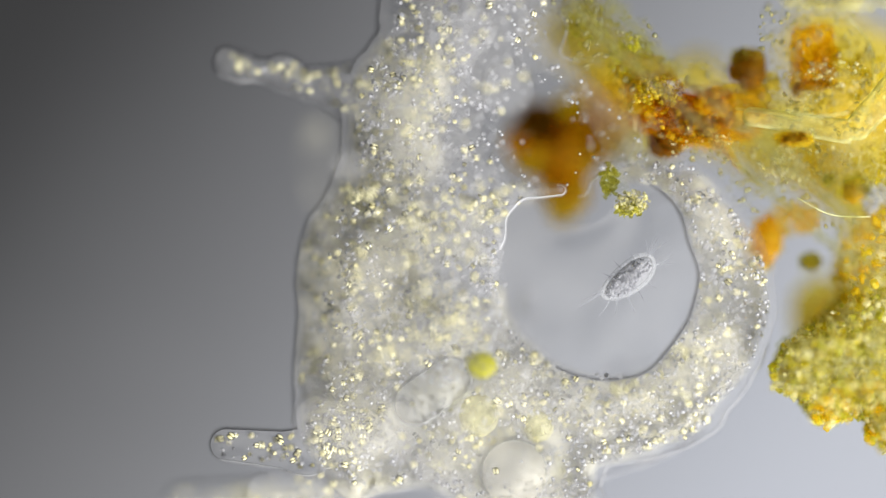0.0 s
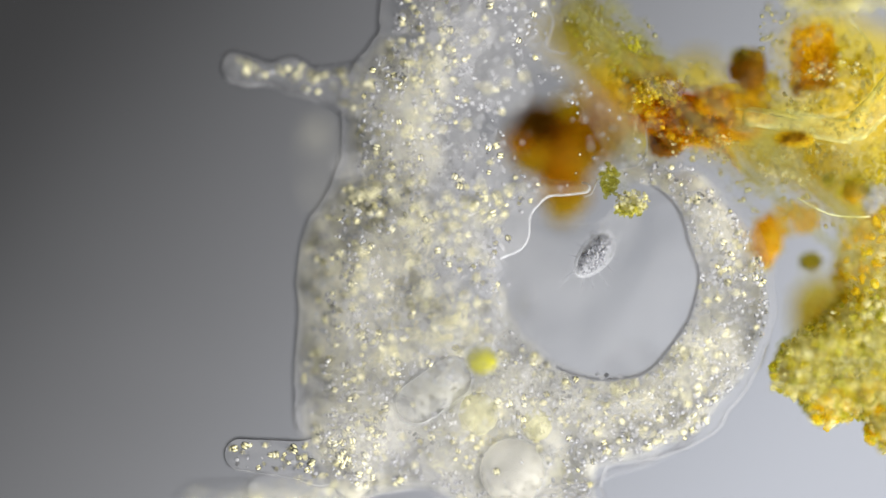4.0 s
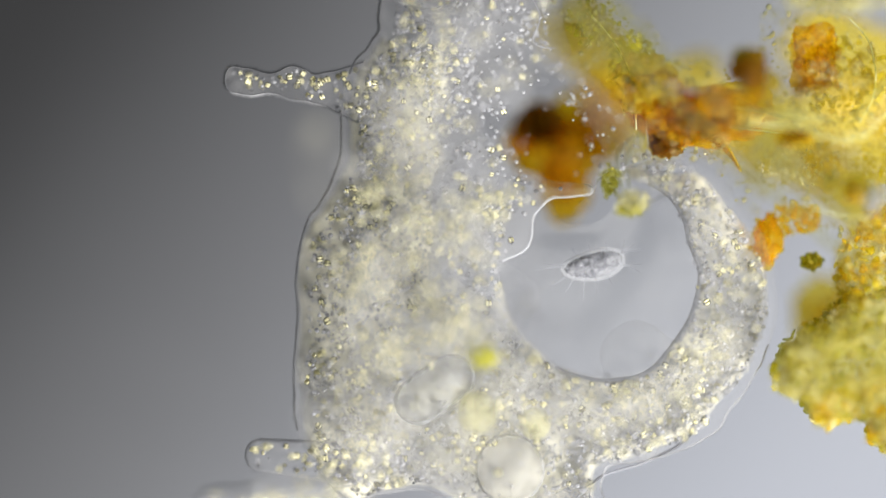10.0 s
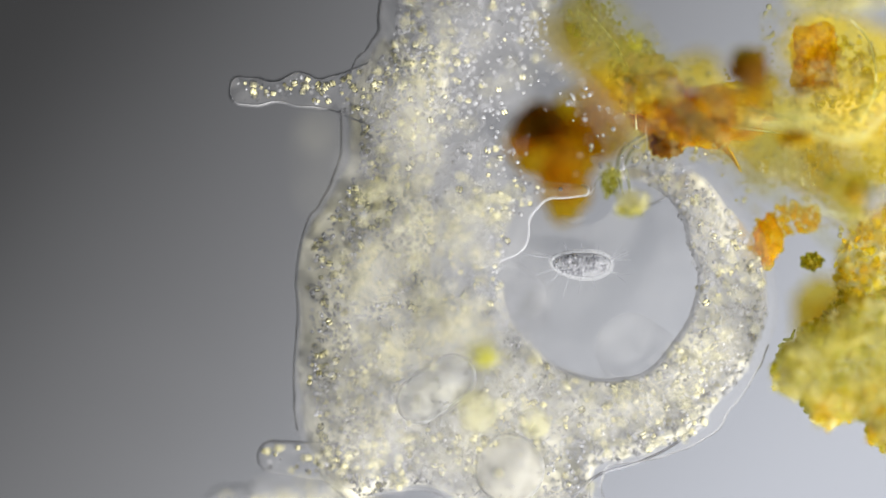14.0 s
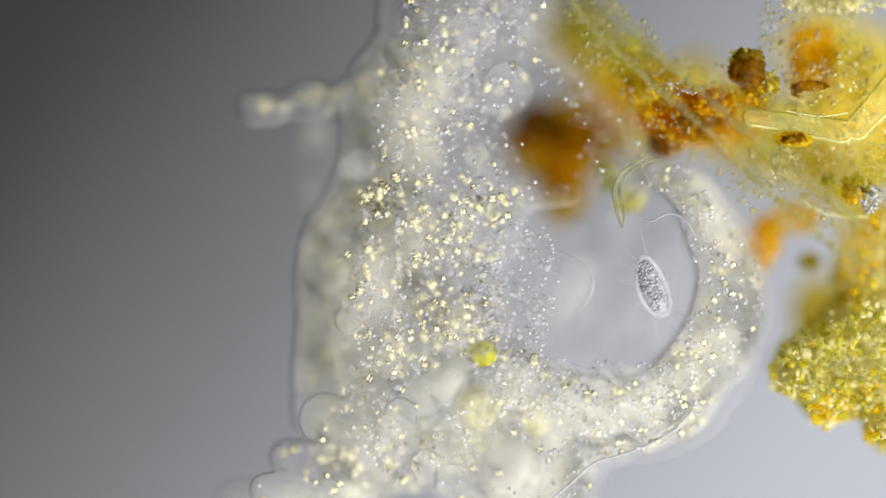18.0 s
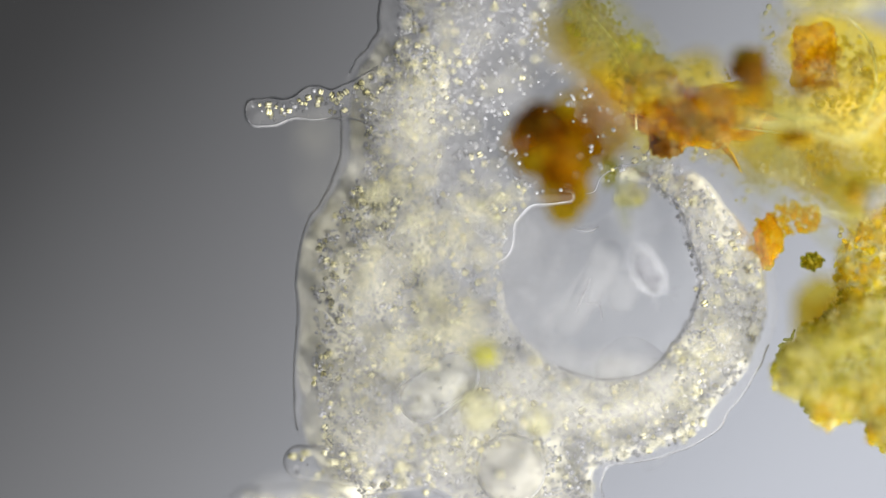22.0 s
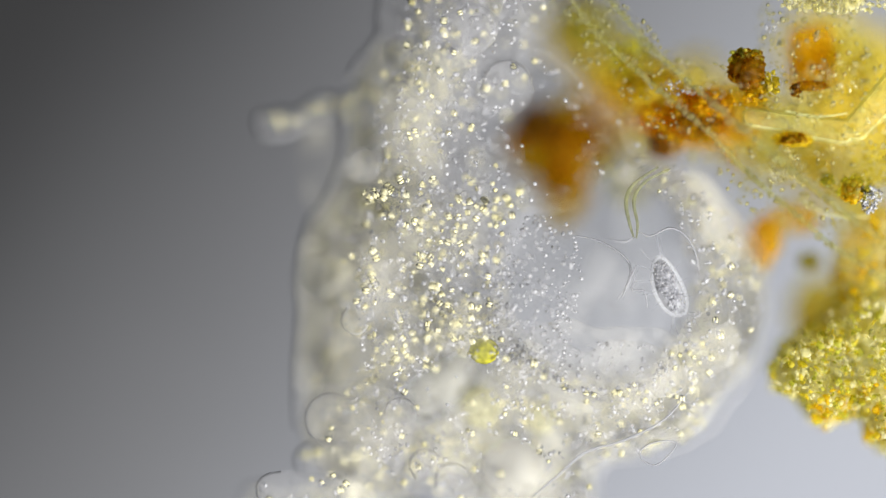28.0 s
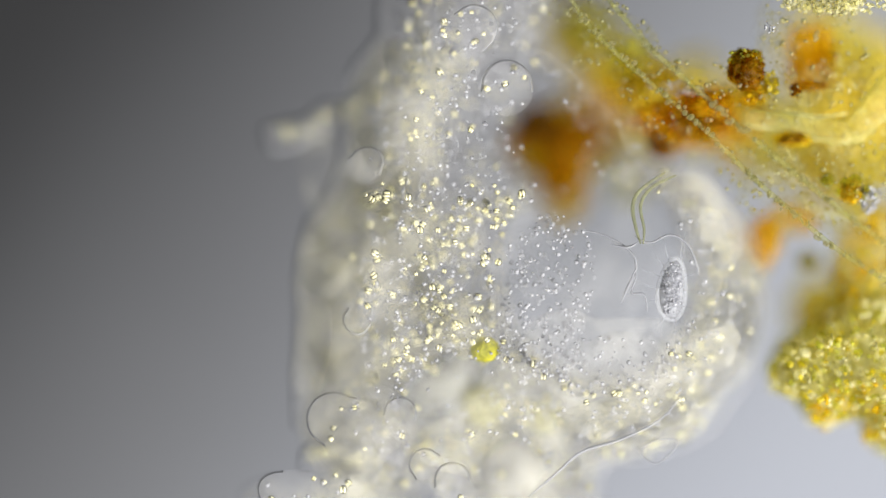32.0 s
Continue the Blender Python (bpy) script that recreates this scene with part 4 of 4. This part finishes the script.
        flakes_of(f, "bead", P, rng.uniform(2, 5, (len(P), 1)) * SQ * np.ones((1, 3)), M_PALE, rng)
    # the bank of debris
    c = thing("debris_bank", at(1540, 600), "large yellow-green bank of matted debris", "debris")

    def bank(u, v):
        return melt([
            capsule(u, v, (1580, 470), (1620, 500), 100, 110), capsule(u, v, (1640, 600), (1660, 600), 172, 180),
            capsule(u, v, (1480, 652), (1500, 640), 88, 95), capsule(u, v, (1400, 650), (1470, 680), 38, 66),
            capsule(u, v, (1610, 735), (1680, 735), 84, 90)], 30) + 10 * ripple(u, v, 34, 61) + 6 * ripple(u, v, 14, 62)
    def bank_mid(v):
        return -0.26 + 0.16 * np.clip((v - 520) / 80, 0, 1)

    def bank_height(u, v, d):
        t = np.clip(d / 60, 0, 1)
        dome = np.sqrt(1 - (1 - t) ** 2) * (1 + 0.4 * (ripple(u, v, 22, 63) + 0.6 * ripple(u, v, 9, 68)))
        return bank_mid(v) + 0.14 * dome, bank_mid(v) - 0.25 * dome
    ob = part("mat", slab("mat", bank, (1330, 330, 1760, 880), 3.5, 0, 0, 0, 1, profile=bank_height), M_PALE, c, "pale yellow-green matted base")
    ob.location = -at(1540, 600)
    rng = np.random.RandomState(97)
    for i in range(26):
        a, b, turn, z = rng.uniform(1372, 1470), rng.uniform(575, 735), rng.uniform(-0.9, 0.5), rng.uniform(-0.18, 0.0)
        if bank(np.array(a), np.array(b)) < 4:
            ln = rng.uniform(20, 46)
            pts = [(a + ln * k * math.cos(turn) / 4 + 3 * math.sin(k * 2.1 + i), b + ln * k * math.sin(turn) / 4 + 4 * math.cos(k * 1.7 + i), z) for k in range(5)]
            part("fibre", tube("fibre", pts, [1.5, 2.6, 3.0, 2.6, 1.2], 6), M_PALE if i % 3 else M_GREEN, c, "pale matted fibre").location = -at(1540, 600)
    for nm, material, n, g, cond in (("green_flakes", M_GREEN, 2000, 4.8, lambda u, v: v > 500), ("yellow_flakes", M_YELLOW, 1500, 5.0, lambda u, v: v > 0), ("pale_flakes", M_PALE, 4200, 5.0, lambda u, v: v > 520),
                                     ("amber_flakes", M_AMBER, 2200, 5.4, lambda u, v: (v < 540) | (np.hypot(u - 1480, v - 732) < 42) | (np.hypot(u - 1562, v - 735) < 60) )):
        u, v, z = scatter(bank, (1330, 350, 1600, 850), n, 0.0, 0.2, 60, rng, 0)
        z = z + bank_mid(v) + 0.1 - rng.choice([0.0, 0.12], len(z)) * (z < 0.12)
        k = cond(u, v)
        P = world_of(u[k], v[k], z[k]) - np.array(at(1540, 600))
        sizes = rng.uniform(0.4, 1.3, (len(P), 1)) * g * SQ * rng.uniform(0.3, 1.6, (len(P), 3))
        flakes_of(c, nm[:-1], P[:75], sizes[:75], material, rng)
        part(nm[:-1] + "_mass", grains(nm, P[75:], sizes[75:], 2, rng, 0.32), material, c, "", "stuff")


CILIATE = [
    (0.0, 1113, 493, 0.0, 38, 0), (1.4, 1113, 493, 0.0, 38, 0), (1.7, 1119, 495, 0.0, 42, 0), (2.0, 1015, 530, -0.12, -45, 20),
    (2.2, 1047, 556, -0.22, -50, 30), (2.5, 1110, 465, -0.02, -10, 62), (2.8, 991, 518, -0.16, 20, 10), (3.0, 974, 516, -0.16, 15, 10),
    (3.2, 964, 516, -0.18, 5, 10), (3.5, 1030, 436, -0.05, 60, 35), (4.5, 1060, 470, -0.1, 40, 30), (5.5, 1106, 455, -0.22, 30, 50),
    (5.8, 1015, 525, -0.12, 10, 15), (6.0, 1002, 508, -0.1, 20, 10), (6.3, 1055, 531, -0.05, 20, 60), (6.5, 1040, 488, -0.06, 35, 10),
    (7.0, 1057, 474, -0.09, 18, 0), (8.0, 1047, 474, -0.09, 18, 0), (9.0, 1053, 470, -0.11, 14, 0), (10.0, 1050, 470, -0.10, 12, 0),
    (11.0, 1044, 469, -0.03, 10, 0), (12.0, 1047, 469, 0.05, 8, 0), (12.3, 1050, 482, -0.02, -50, 20), (12.6, 1090, 460, -0.08, -30, 65),
    (13.0, 1115, 477, -0.2, -55, 30), (13.3, 1039, 477, -0.12, 3, 8), (13.6, 1035, 475, -0.14, 0, 4), (14.0, 1029, 469, -0.15, -2, 0),
    (14.5, 1027, 469, -0.14, 0, 0), (15.5, 1070, 470, -0.12, -10, 30), (16.5, 1113, 464, -0.08, -15, 65), (17.0, 1133, 464, 0.0, -15, 68),
    (17.3, 1004, 469, -0.02, 20, 15), (17.6, 1143, 503, 0.04, -45, 5), (18.0, 1154, 508, 0.07, -70, 5), (18.5, 1167, 495, 0.08, -60, 20),
    (19.0, 1139, 457, 0.08, -56, 70), (19.5, 1164, 505, 0.09, -52, 0), (20.0, 1129, 465, 0.08, -50, 62), (20.5, 1138, 482, 0.07, -50, 65),
    (21.0, 1136, 477, 0.05, -60, 60), (21.5, 1139, 477, 0.0, -80, 25), (22.0, 1143, 478, 0.0, -60, 30), (22.5, 1143, 510, 0.02, -50, 20),
    (23.0, 1139, 483, 0.08, -10, 20), (23.5, 1164, 495, 0.09, -20, 10), (24.0, 1159, 478, 0.10, -20, 40), (24.5, 1152, 495, 0.11, 10, 10),
    (24.7, 1175, 503, 0.11, -35, 10), (25.0, 1180, 507, 0.11, -115, 5), (25.3, 1166, 487, 0.11, -80, 5), (25.5, 1162, 482, 0.11, -60, 40),
    (26.5, 1160, 480, 0.12, -90, 20), (27.5, 1157, 474, 0.13, -125, 8), (27.8, 1169, 495, 0.14, -60, 10), (28.0, 1182, 508, 0.14, -68, 5),
    (28.5, 1169, 469, 0.15, -60, 15), (29.0, 1174, 477, 0.16, -30, 10), (29.5, 1177, 502, 0.17, -65, 5), (30.0, 1176, 477, 0.17, -25, 10),
    (30.5, 1174, 475, 0.18, -15, 15), (31.0, 1184, 513, 0.19, -80, 5), (31.3, 1185, 518, 0.19, -72, 5), (31.6, 1179, 469, 0.2, -130, 15),
    (32.0, 1189, 512, 0.2, -95, 5),
]

setting()
AMOEBA = amoeba()
SWIMMER = ciliate()
surroundings()


def motions():
    walk(SWIMMER, [(t, Matrix.Translation(at(u, v, z)) @ Euler((0, radians(dip), radians(turn)), "XYZ").to_matrix().to_4x4()) for t, u, v, z, turn, dip in CILIATE])
    for ob, rows in DRIFT:
        home, lie = ob.location.copy(), ob.rotation_euler.to_matrix().to_4x4()
        walk(ob, [(t, Matrix.Translation(home + Vector((du * SQ, -dv * SQ, dz))) @ Matrix.Rotation(radians(turn[0] if turn else 0), 4, "Z") @ lie) for t, du, dv, dz, *turn in rows])


motions()
